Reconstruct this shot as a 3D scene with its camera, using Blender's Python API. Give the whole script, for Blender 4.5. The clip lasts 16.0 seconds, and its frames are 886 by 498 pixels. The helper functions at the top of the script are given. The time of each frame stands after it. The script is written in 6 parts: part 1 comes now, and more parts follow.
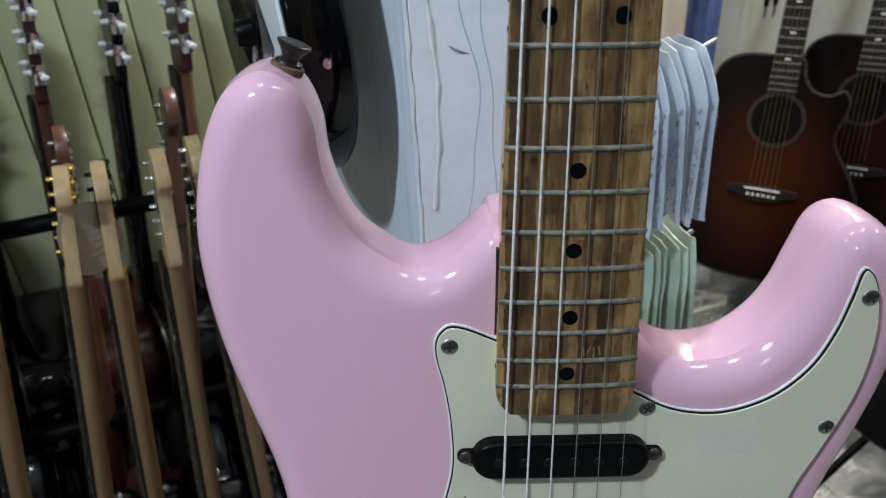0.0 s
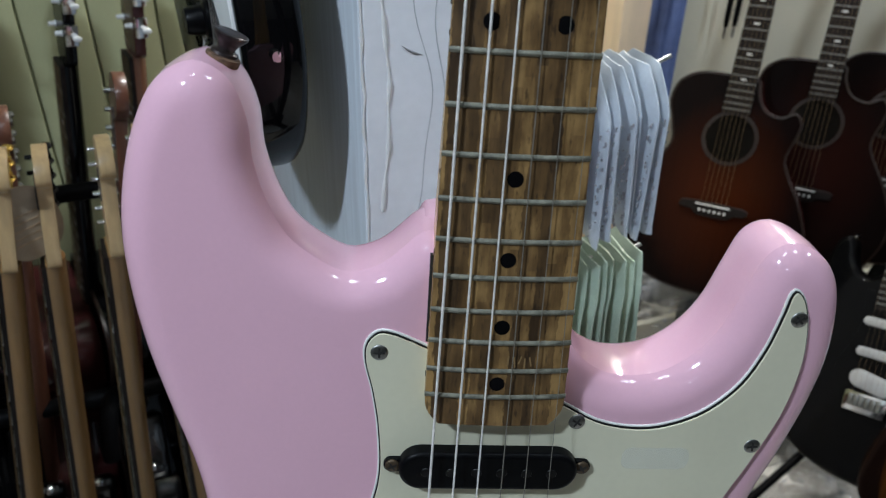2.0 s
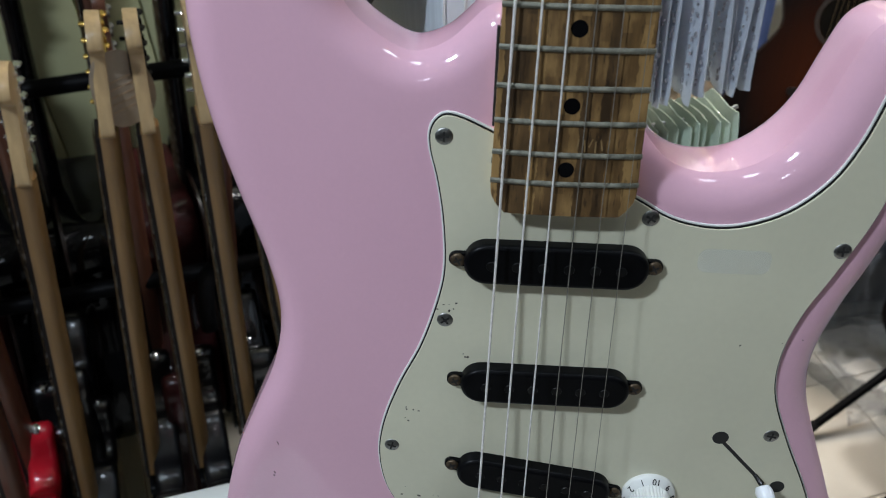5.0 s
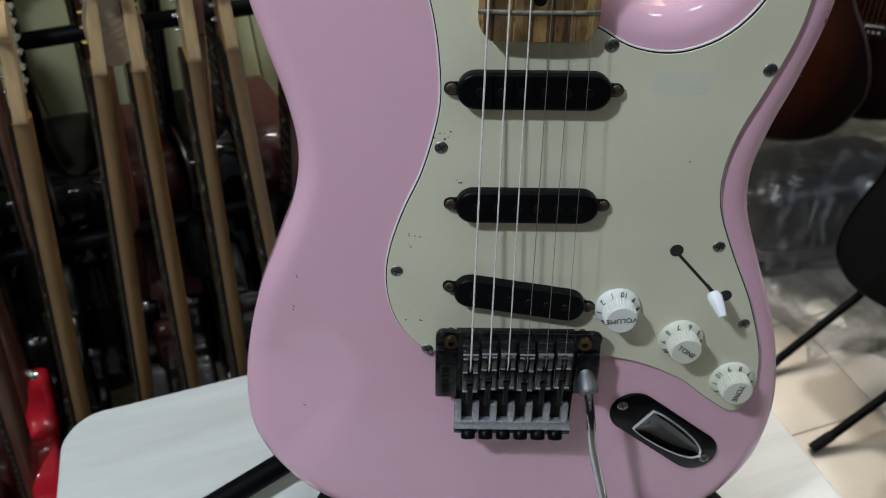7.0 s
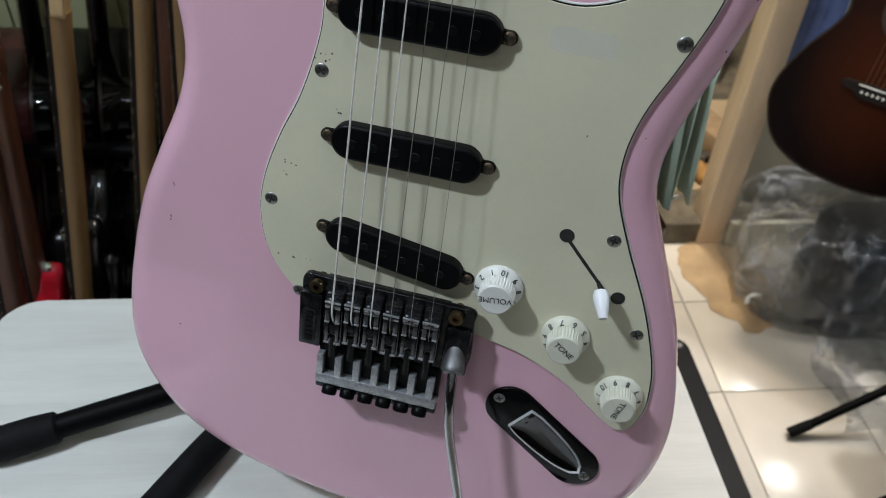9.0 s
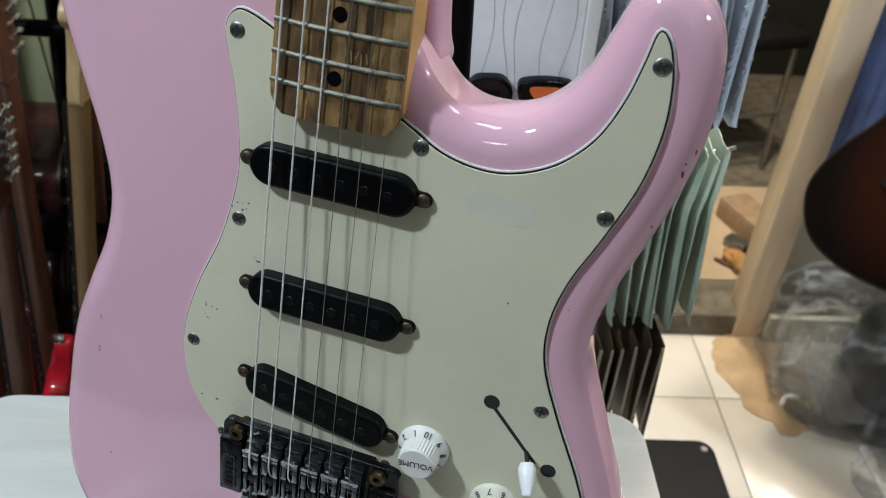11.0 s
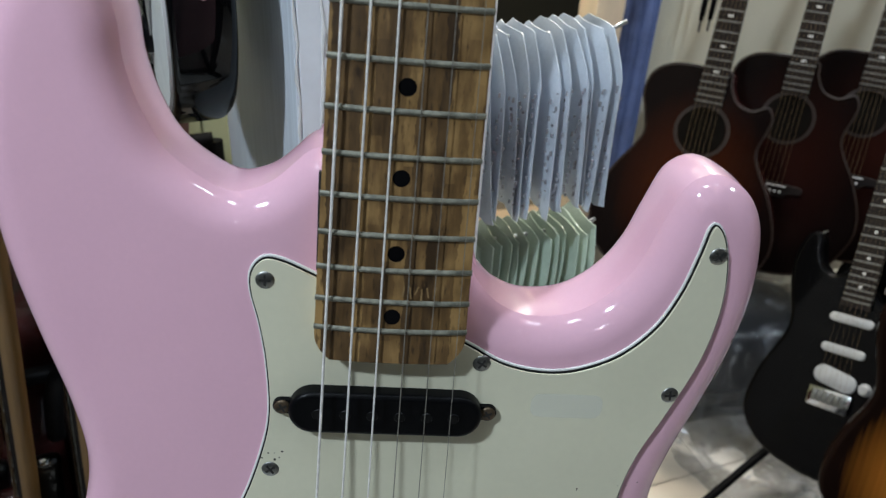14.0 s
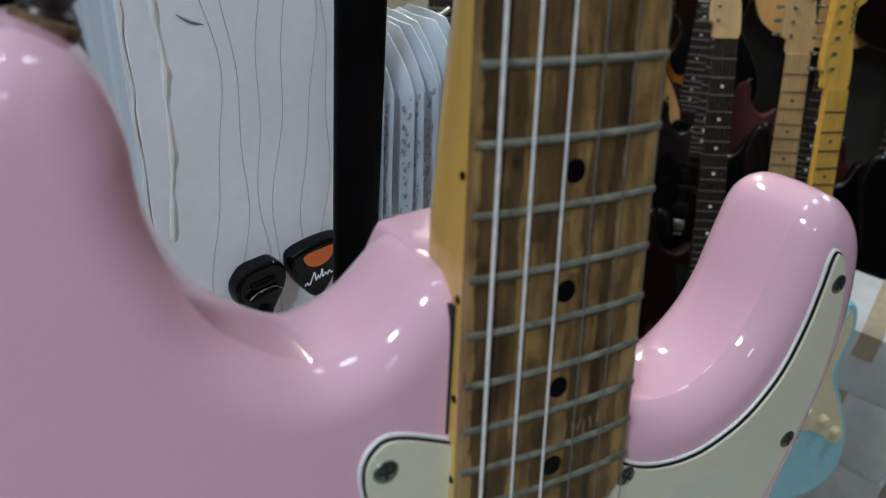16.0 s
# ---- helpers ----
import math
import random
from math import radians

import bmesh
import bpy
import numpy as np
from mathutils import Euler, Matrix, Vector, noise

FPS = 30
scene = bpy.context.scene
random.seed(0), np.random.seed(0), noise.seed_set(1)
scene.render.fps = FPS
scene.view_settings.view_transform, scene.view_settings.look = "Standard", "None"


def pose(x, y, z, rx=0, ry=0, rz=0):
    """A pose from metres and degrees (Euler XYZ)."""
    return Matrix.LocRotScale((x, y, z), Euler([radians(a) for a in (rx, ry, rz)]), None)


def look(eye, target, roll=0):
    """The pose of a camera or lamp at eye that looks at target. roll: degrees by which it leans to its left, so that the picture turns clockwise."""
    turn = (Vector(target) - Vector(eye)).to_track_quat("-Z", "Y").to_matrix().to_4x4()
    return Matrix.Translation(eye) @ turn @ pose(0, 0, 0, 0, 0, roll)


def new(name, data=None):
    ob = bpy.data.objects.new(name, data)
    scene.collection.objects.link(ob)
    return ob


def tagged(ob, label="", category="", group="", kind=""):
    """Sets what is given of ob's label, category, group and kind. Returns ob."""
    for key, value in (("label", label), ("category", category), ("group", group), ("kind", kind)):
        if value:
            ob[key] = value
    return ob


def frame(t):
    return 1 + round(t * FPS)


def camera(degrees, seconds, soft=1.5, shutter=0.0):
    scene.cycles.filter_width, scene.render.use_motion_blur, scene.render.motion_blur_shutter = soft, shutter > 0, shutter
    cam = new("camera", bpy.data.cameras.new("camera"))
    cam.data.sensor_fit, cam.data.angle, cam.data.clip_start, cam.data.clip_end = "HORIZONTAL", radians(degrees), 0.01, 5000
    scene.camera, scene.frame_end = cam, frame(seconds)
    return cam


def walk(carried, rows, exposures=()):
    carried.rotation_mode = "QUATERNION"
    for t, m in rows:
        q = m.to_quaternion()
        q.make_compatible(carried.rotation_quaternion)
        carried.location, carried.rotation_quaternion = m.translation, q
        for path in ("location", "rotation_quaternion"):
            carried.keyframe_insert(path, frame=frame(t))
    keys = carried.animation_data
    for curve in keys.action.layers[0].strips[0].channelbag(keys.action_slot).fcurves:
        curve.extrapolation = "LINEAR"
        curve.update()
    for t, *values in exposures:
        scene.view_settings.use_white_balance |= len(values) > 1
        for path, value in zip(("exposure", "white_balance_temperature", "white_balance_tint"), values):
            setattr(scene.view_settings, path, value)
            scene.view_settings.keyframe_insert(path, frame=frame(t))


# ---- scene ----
cam = camera(59.2, 16.0, 1.0)
cam.data.dof.use_dof, cam.data.dof.focus_distance, cam.data.dof.aperture_fstop = True, 0.37, 16

# The pink guitar's own frame: x across the strings, y into the body, z up the neck, origin at the bridge.
# It leans back on its stand; the room's walls and floor tiles run along world x and y.
UP = Vector((-0.048, -0.168, 0.985)).normalized()
AX = (Vector((1, 0, 0)) - UP.x * UP).normalized()
AY = UP.cross(AX)
BRIDGE_HEIGHT = 1.12
GUITAR = Matrix.Translation((0, 0, BRIDGE_HEIGHT)) @ Matrix.Rotation(radians(-17.5), 4, "Z") @ Matrix((AX, AY, UP)).to_4x4()

PATH = [
    (0, (-0.05397, -0.26876, 0.36546), (-0.03491, 0.64921, -0.03073), -0.34),
    (0.5, (-0.06840, -0.28596, 0.36476), (-0.00136, 0.63016, -0.03051), 0.40),
    (1, (-0.07308, -0.29450, 0.36760), (0.03780, 0.61652, -0.02958), 0.79),
    (1.5, (-0.06846, -0.28689, 0.36788), (0.05326, 0.62446, -0.02535), 1.19),
    (2, (-0.04463, -0.26359, 0.36456), (0.02802, 0.65321, -0.02814), 3.59),
    (2.5, (-0.03020, -0.25806, 0.36407), (-0.01039, 0.66082, -0.02997), 3.29),
    (3, (-0.01898, -0.26409, 0.36727), (-0.03997, 0.65238, -0.03228), 2.50),
    (3.5, (-0.01699, -0.26550, 0.35719), (-0.06416, 0.64316, -0.05768), 1.92),
    (4, (-0.01860, -0.27161, 0.34349), (-0.07126, 0.62125, -0.10374), 1.80),
    (4.5, (-0.02337, -0.27727, 0.32869), (-0.08290, 0.60349, -0.14111), 1.63),
    (5, (-0.03269, -0.27668, 0.31567), (-0.07286, 0.59145, -0.17903), 1.23),
    (5.2, (-0.03709, -0.28280, 0.31133), (-0.06879, 0.58241, -0.18908), 1.47),
    (7.3, (-0.04000, -0.37176, 0.27210), (-0.03860, 0.48752, -0.23942), 0.51),
    (7.5, (-0.03595, -0.37266, 0.26658), (-0.03173, 0.48154, -0.25335), 0.61),
    (8, (0.00189, -0.36325, 0.25107), (-0.01079, 0.48912, -0.27171), 4.63),
    (8.2, (0.01879, -0.35799, 0.24917), (-0.01694, 0.49345, -0.27406), 5.83),
    (10.3, (0.10909, -0.30396, 0.25705), (-0.06203, 0.53714, -0.25603), 9.27),
    (10.5, (0.11142, -0.29977, 0.26283), (-0.06780, 0.54942, -0.23392), 9.01),
    (11, (0.11403, -0.28368, 0.28615), (-0.07757, 0.58161, -0.17707), 8.79),
    (11.5, (0.11439, -0.26894, 0.30531), (-0.07541, 0.60486, -0.14240), 7.31),
    (12, (0.10455, -0.25932, 0.31685), (-0.05532, 0.62675, -0.11826), 6.86),
    (12.5, (0.08863, -0.25236, 0.33144), (0.01671, 0.65502, -0.08267), 5.60),
    (13, (0.05719, -0.25280, 0.33027), (0.05124, 0.66088, -0.07613), 5.42),
    (13.5, (0.02281, -0.25283, 0.33160), (0.05164, 0.66171, -0.07187), 5.55),
    (14, (-0.00985, -0.25575, 0.33237), (0.08562, 0.65941, -0.05926), 5.50),
    (14.5, (-0.04088, -0.25275, 0.32928), (0.14538, 0.65364, -0.04989), 4.36),
    (15, (-0.07054, -0.24124, 0.32696), (0.20538, 0.65663, -0.01611), 4.69),
    (15.5, (-0.09190, -0.19541, 0.33139), (0.29892, 0.65838, -0.01254), 3.76),
    (16, (-0.11152, -0.14066, 0.33518), (0.33753, 0.65876, -0.06391), 2.45),
]
walk(cam, [(t, GUITAR @ look(eye, target, roll)) for t, eye, target, roll in PATH],
     [(0, 0.05, 6000, 10), (1, -0.05, 6100, 10), (2.5, -0.05, 6050, 10), (3.5, -0.2, 6050, 11), (5, -0.08, 6200, 12), (8, -0.12, 6400, 12), (11, 0.1, 6350, 10), (12.5, 0.05, 6250, 8), (14, 0.05, 6200, 10), (15, -0.05, 6200, 11), (16, -0.36, 6250, 9)])

# ---- world and lamps ----
world = bpy.data.worlds.new("shop_air")
scene.world = world
world.use_nodes = True
world.node_tree.nodes["Background"].inputs[0].default_value = (0.72, 0.80, 1.0, 1)
world.node_tree.nodes["Background"].inputs[1].default_value = 0.004


def area_lamp(name, at, aim, sx, sy, watts, colour):
    data = bpy.data.lights.new(name, "AREA")
    data.shape, data.size, data.size_y, data.energy, data.color = "RECTANGLE", sx, sy, watts, colour
    lamp = new(name, data)
    lamp.matrix_world = look(at, aim)
    return lamp


COOL = (0.84, 0.96, 1.06)
area_lamp("ceiling_lamp", (-0.85, -0.27, 2.32), (-0.85, -0.27, 0), 0.15, 0.08, 19, COOL)
area_lamp("ceiling_lamp", (-0.16, -0.06, 2.36), (-0.16, -0.06, 0), 0.24, 0.12, 1.8, COOL)
area_lamp("ceiling_lamp", (-0.85, -1.50, 2.32), (-0.85, -1.50, 0), 0.24, 0.12, 2.2, COOL)
area_lamp("ceiling_lamp", (0.44, -0.14, 2.32), (0.44, -0.14, 0), 0.24, 0.12, 1.5, COOL)
area_lamp("ceiling_lamp", (0.44, 1.08, 2.32), (0.44, 1.08, 0), 0.24, 0.12, 12, (1.0, 0.97, 0.91))
# Added fill, set close to the cream wall to brighten it.
area_lamp("ceiling_lamp", (1.42, 1.33, 2.32), (1.42, 1.33, 0), 0.24, 0.12, 26, (1.0, 0.98, 0.92))
# Added fill for the right-hand guitars and other right-facing surfaces.
area_lamp("ceiling_lamp", (1.75, -0.25, 2.32), (1.75, -0.25, 0), 0.24, 0.12, 13, COOL)
area_lamp("back_room_lamp", (0.80, 1.62, 2.2), (0.80, 1.62, 0), 0.2, 0.2, 30, (1.0, 0.84, 0.62))

# ---- materials ----
MATS = {}


def mat(name, colour, rough=0.5, metal=0.0, vary=0.12, scale=40.0, bump=0.0, coat=0.0, second=None, stretch=(1, 1, 1), fine=300.0, per_object=0.0, wear=0.0, spec=0.5):
    """Principled surface with colour variation at two scales, uneven gloss and fine relief."""
    if name in MATS:
        return MATS[name]
    m = bpy.data.materials.new(name)
    m.use_nodes = True
    nt = m.node_tree
    n, l = nt.nodes, nt.links
    bsdf = n["Principled BSDF"]
    tc = n.new("ShaderNodeTexCoord")
    mp = n.new("ShaderNodeMapping")
    mp.inputs["Scale"].default_value = stretch
    l.new(tc.outputs["Object"], mp.inputs["Vector"])
    big = n.new("ShaderNodeTexNoise")
    big.inputs["Scale"].default_value, big.inputs["Detail"].default_value = scale, 6
    l.new(mp.outputs[0], big.inputs["Vector"])
    small = n.new("ShaderNodeTexNoise")
    small.inputs["Scale"].default_value, small.inputs["Detail"].default_value = fine, 3
    l.new(mp.outputs[0], small.inputs["Vector"])
    ramp = n.new("ShaderNodeValToRGB")
    c = Vector(colour)
    d = Vector(second) if second else c * (1 - 2.2 * vary)
    ramp.color_ramp.elements[0].position, ramp.color_ramp.elements[0].color = 0.32, (*d, 1)
    ramp.color_ramp.elements[1].position, ramp.color_ramp.elements[1].color = 0.68, (*(c * (1 + vary)), 1)
    mixn = n.new("ShaderNodeMath")
    mixn.operation = "MULTIPLY_ADD"
    mixn.inputs[1].default_value, mixn.inputs[2].default_value = 0.25, 0.0
    l.new(small.outputs[0], mixn.inputs[0])
    addn = n.new("ShaderNodeMath")
    addn.operation = "MULTIPLY_ADD"
    addn.inputs[1].default_value = 0.75
    l.new(big.outputs[0], addn.inputs[0])
    l.new(mixn.outputs[0], addn.inputs[2])
    l.new(addn.outputs[0], ramp.inputs[0])
    out = ramp.outputs[0]
    if per_object:
        info = n.new("ShaderNodeObjectInfo")
        hsv = n.new("ShaderNodeHueSaturation")
        sc = n.new("ShaderNodeMath")
        sc.operation = "MULTIPLY_ADD"
        sc.inputs[1].default_value, sc.inputs[2].default_value = per_object, 1 - per_object / 2
        l.new(info.outputs["Random"], sc.inputs[0])
        l.new(sc.outputs[0], hsv.inputs["Value"])
        l.new(out, hsv.inputs["Color"])
        out = hsv.outputs[0]
    l.new(out, bsdf.inputs["Base Color"])
    bsdf.inputs["Metallic"].default_value = metal
    rr = n.new("ShaderNodeMath")
    rr.operation = "MULTIPLY_ADD"
    rr.inputs[1].default_value, rr.inputs[2].default_value = 0.25 * rough + wear, rough * 0.88 - wear * 0.5
    l.new(big.outputs[0], rr.inputs[0])
    l.new(rr.outputs[0], bsdf.inputs["Roughness"])
    bsdf.inputs["Coat Weight"].default_value = coat
    bsdf.inputs["Coat Roughness"].default_value = 0.05
    bsdf.inputs["Specular IOR Level"].default_value = spec
    if bump:
        b = n.new("ShaderNodeBump")
        b.inputs["Strength"].default_value, b.inputs["Distance"].default_value = 0.5, bump
        l.new(addn.outputs[0], b.inputs["Height"])
        l.new(b.outputs[0], bsdf.inputs["Normal"])
    MATS[name] = m
    return m


def striped_wood(name, dark, mid, light, wide=0.0036, rough=0.45):
    """Laminated board: strips that run along z with ragged joints; each strip changes tone in uneven lengths, with pores and dark flecks."""
    m = bpy.data.materials.new(name)
    m.use_nodes = True
    nt = m.node_tree
    n, l = nt.nodes, nt.links
    bsdf = n["Principled BSDF"]
    tc = n.new("ShaderNodeTexCoord")
    sep = n.new("ShaderNodeSeparateXYZ")
    l.new(tc.outputs["Object"], sep.inputs[0])

    def math_node(op, a, b=None, c=None):
        k = n.new("ShaderNodeMath")
        k.operation = op
        for i, v in enumerate((a, b, c)):
            if v is None:
                continue
            if isinstance(v, (int, float)):
                k.inputs[i].default_value = v
            else:
                l.new(v, k.inputs[i])
        return k.outputs[0]

    def cloud(scale, detail):
        mp = n.new("ShaderNodeMapping")
        mp.inputs["Scale"].default_value = scale
        l.new(tc.outputs["Object"], mp.inputs["Vector"])
        k = n.new("ShaderNodeTexNoise")
        k.inputs["Scale"].default_value, k.inputs["Detail"].default_value = 1.0, detail
        l.new(mp.outputs[0], k.inputs["Vector"])
        return k.outputs[0]

    def chance(a, b):
        xyz = n.new("ShaderNodeCombineXYZ")
        l.new(a, xyz.inputs[0])
        l.new(b, xyz.inputs[1])
        k = n.new("ShaderNodeTexWhiteNoise")
        l.new(xyz.outputs[0], k.inputs["Vector"])
        return k.outputs["Value"]

    ragged = cloud((90, 90, 330), 3)
    slow = cloud((8, 8, 22), 1)
    x = math_node("MULTIPLY_ADD", ragged, 0.0020, math_node("MULTIPLY_ADD", slow, 0.005, sep.outputs[0]))
    strip = math_node("FLOOR", math_node("DIVIDE", x, wide))
    zero = math_node("MULTIPLY", strip, 0.0)
    own = chance(strip, zero)
    run = math_node("FLOOR", math_node("DIVIDE", math_node("MULTIPLY_ADD", own, 0.3, sep.outputs[2]), 0.031))
    piece = chance(strip, math_node("ADD", run, 7.0))
    grain = cloud((520, 520, 70), 5)
    blotch = cloud((140, 140, 70), 4)
    tone = math_node("MULTIPLY_ADD", own, 0.46, math_node("MULTIPLY_ADD", piece, 0.16, math_node("MULTIPLY_ADD", grain, 0.30, math_node("MULTIPLY", blotch, 0.62))))
    ramp = n.new("ShaderNodeValToRGB")
    e = ramp.color_ramp.elements
    e[0].position, e[0].color = 0.48, (*dark, 1)
    e[1].position, e[1].color = 1.05 - 0.07, (*light, 1)
    k = e.new(0.74)
    k.color = (*mid, 1)
    l.new(tone, ramp.inputs[0])
    fleck = n.new("ShaderNodeValToRGB")
    fleck.color_ramp.elements[0].position, fleck.color_ramp.elements[0].color = 0.30, (0.25, 0.22, 0.2, 1)
    fleck.color_ramp.elements[1].position, fleck.color_ramp.elements[1].color = 0.40, (1, 1, 1, 1)
    l.new(cloud((700, 700, 150), 3), fleck.inputs[0])
    both = n.new("ShaderNodeMix")
    both.data_type, both.blend_type = "RGBA", "MULTIPLY"
    both.inputs[0].default_value = 0.8
    l.new(ramp.outputs[0], both.inputs[6])
    l.new(fleck.outputs[0], both.inputs[7])
    l.new(both.outputs[2], bsdf.inputs["Base Color"])
    l.new(math_node("MULTIPLY_ADD", blotch, 0.3, rough - 0.12), bsdf.inputs["Roughness"])
    bp = n.new("ShaderNodeBump")
    bp.inputs["Strength"].default_value, bp.inputs["Distance"].default_value = 0.5, 0.0004
    l.new(grain, bp.inputs["Height"])
    l.new(bp.outputs[0], bsdf.inputs["Normal"])
    MATS[name] = m
    return m


def burst(name, inner, outer, centre, rad, rough=0.25):
    """Sunburst lacquer: a lighter middle that darkens to the rim, over lengthwise grain."""
    m = bpy.data.materials.new(name)
    m.use_nodes = True
    nt = m.node_tree
    n, l = nt.nodes, nt.links
    bsdf = n["Principled BSDF"]
    tc = n.new("ShaderNodeTexCoord")
    mp = n.new("ShaderNodeMapping")
    mp.inputs["Location"].default_value = (-centre[0] / rad[0], 0, -centre[1] / rad[1])
    mp.inputs["Scale"].default_value = (1 / rad[0], 0, 1 / rad[1])
    l.new(tc.outputs["Object"], mp.inputs["Vector"])
    ln = n.new("ShaderNodeVectorMath")
    ln.operation = "LENGTH"
    l.new(mp.outputs[0], ln.inputs[0])
    mp2 = n.new("ShaderNodeMapping")
    mp2.inputs["Scale"].default_value = (260, 260, 6)
    l.new(tc.outputs["Object"], mp2.inputs["Vector"])
    g = n.new("ShaderNodeTexNoise")
    g.inputs["Scale"].default_value, g.inputs["Detail"].default_value = 1.0, 4
    l.new(mp2.outputs[0], g.inputs["Vector"])
    add = n.new("ShaderNodeMath")
    add.operation = "MULTIPLY_ADD"
    add.inputs[1].default_value = 0.22
    l.new(g.outputs[0], add.inputs[0])
    l.new(ln.outputs["Value"], add.inputs[2])
    ramp = n.new("ShaderNodeValToRGB")
    e = ramp.color_ramp.elements
    e[0].position, e[0].color = 0.25, (*inner, 1)
    e[1].position, e[1].color = 0.98, (*outer, 1)
    l.new(add.outputs[0], ramp.inputs[0])
    l.new(ramp.outputs[0], bsdf.inputs["Base Color"])
    bsdf.inputs["Roughness"].default_value = rough
    bsdf.inputs["Coat Weight"].default_value = 0.06
    bsdf.inputs["Coat Roughness"].default_value = 0.06
    bsdf.inputs["Specular IOR Level"].default_value = 0.03
    MATS[name] = m
    return m


def clear_film(name, tint=(0.95, 0.97, 1.0), rough=0.12, through_share=0.75, gloss=0.0):
    """Thin film: mostly clear, a little milky, glossy where it is seen at a slant."""
    m = bpy.data.materials.new(name)
    m.use_nodes = True
    nt = m.node_tree
    n, l = nt.nodes, nt.links
    bsdf = n["Principled BSDF"]
    bsdf.inputs["Base Color"].default_value = (*tint, 1)
    bsdf.inputs["Roughness"].default_value = rough
    bsdf.inputs["Alpha"].default_value = 1 - through_share
    tc = n.new("ShaderNodeTexCoord")
    w = n.new("ShaderNodeTexNoise")
    w.inputs["Scale"].default_value, w.inputs["Detail"].default_value, w.inputs["Distortion"].default_value = 16, 2.5, 1.5
    l.new(tc.outputs["Object"], w.inputs["Vector"])
    b = n.new("ShaderNodeBump")
    b.inputs["Strength"].default_value, b.inputs["Distance"].default_value = 0.45, 0.01
    l.new(w.outputs[0], b.inputs["Height"])
    l.new(b.outputs[0], bsdf.inputs["Normal"])
    if gloss:
        mp = n.new("ShaderNodeMapping")
        mp.inputs["Scale"].default_value = (26, 26, 6)
        l.new(tc.outputs["Object"], mp.inputs["Vector"])
        streak = n.new("ShaderNodeTexNoise")
        streak.inputs["Scale"].default_value, streak.inputs["Detail"].default_value, streak.inputs["Distortion"].default_value = 1.0, 5, 0.8
        l.new(mp.outputs[0], streak.inputs["Vector"])
        milk = n.new("ShaderNodeMapRange")
        milk.inputs["From Min"].default_value, milk.inputs["From Max"].default_value = 0.52, 0.78
        milk.inputs["To Min"].default_value, milk.inputs["To Max"].default_value = 0.6 * (1 - through_share), 11.0 * (1 - through_share)
        l.new(streak.outputs[0], milk.inputs["Value"])
        l.new(milk.outputs[0], bsdf.inputs["Alpha"])
        shine = n.new("ShaderNodeBsdfGlossy")
        shine.inputs["Roughness"].default_value = rough
        l.new(b.outputs[0], shine.inputs["Normal"])
        fres = n.new("ShaderNodeFresnel")
        fres.inputs["IOR"].default_value = 1.5
        l.new(b.outputs[0], fres.inputs["Normal"])
        k = n.new("ShaderNodeMath")
        k.operation, k.use_clamp = "MULTIPLY", True
        k.inputs[1].default_value = gloss
        l.new(fres.outputs[0], k.inputs[0])
        mix = n.new("ShaderNodeMixShader")
        l.new(k.outputs[0], mix.inputs[0])
        l.new(bsdf.outputs[0], mix.inputs[1])
        l.new(shine.outputs[0], mix.inputs[2])
        l.new(mix.outputs[0], n["Material Output"].inputs["Surface"])
    MATS[name] = m
    return m


PINK = mat("pink_lacquer", (0.740, 0.438, 0.536), 0.6, vary=0.02, scale=9, coat=1.0, fine=600, spec=0.1)
GUARD = mat("mint_plastic", (0.665, 0.638, 0.482), 0.35, vary=0.03, scale=18, coat=0.08, bump=0.00004)
PLY_WHITE = mat("white_ply", (0.78, 0.78, 0.74), 0.4, vary=0.03)
PLY_BLACK = mat("black_ply", (0.008, 0.008, 0.008), 0.4, vary=0.1, spec=0.12)
BLACK_PLASTIC = mat("black_plastic", (0.003, 0.003, 0.0035), 0.36, vary=0.2, scale=60, bump=0.00005, spec=0.1)
POLE = mat("pole_steel", (0.018, 0.018, 0.018), 0.35, metal=0.8, vary=0.2)
STEEL = mat("worn_steel", (0.30, 0.30, 0.285), 0.38, metal=1.0, vary=0.2, scale=300, fine=1500, wear=0.2)
CHROME = mat("chrome", (0.72, 0.72, 0.73), 0.10, metal=1.0, vary=0.05)
RUSTY = mat("rusty_screw", (0.11, 0.078, 0.048), 0.45, metal=0.7, vary=0.3, scale=500)
SLOT = mat("dark_slot", (0.015, 0.014, 0.013), 0.7)
FRET = mat("fret_nickel", (0.21, 0.205, 0.16), 0.5, metal=0.45, vary=0.25, scale=250, fine=1500, wear=0.25)
STRING = mat("string_steel", (0.92, 0.89, 0.85), 0.5, metal=0.3, vary=0.1, scale=400)
PLAIN_STRING = mat("plain_string_steel", (0.27, 0.255, 0.22), 0.4, metal=0.5, vary=0.1, scale=400)
GUNMETAL = mat("gunmetal", (0.050, 0.050, 0.053), 0.24, metal=0.85, vary=0.35, scale=220, fine=1200, bump=0.0001, wear=0.2)
WORN_ZINC = mat("worn_zinc", (0.48, 0.49, 0.51), 0.38, metal=0.7, vary=0.2, scale=700, second=(0.30, 0.31, 0.33), bump=0.0002)
KNOB_WHITE = mat("knob_white", (0.74, 0.74, 0.70), 0.38, vary=0.04)
KNOB_CREAM = mat("knob_cream", (0.68, 0.67, 0.56), 0.38, vary=0.04)
TIP_WHITE = mat("tip_white", (0.85, 0.86, 0.88), 0.3, vary=0.03)
INK = mat("ink", (0.03, 0.03, 0.03), 0.6)
AMBER = mat("amber_maple", (0.68, 0.41, 0.095), 0.32, vary=0.10, scale=30, stretch=(6, 6, 0.6), coat=0.5)
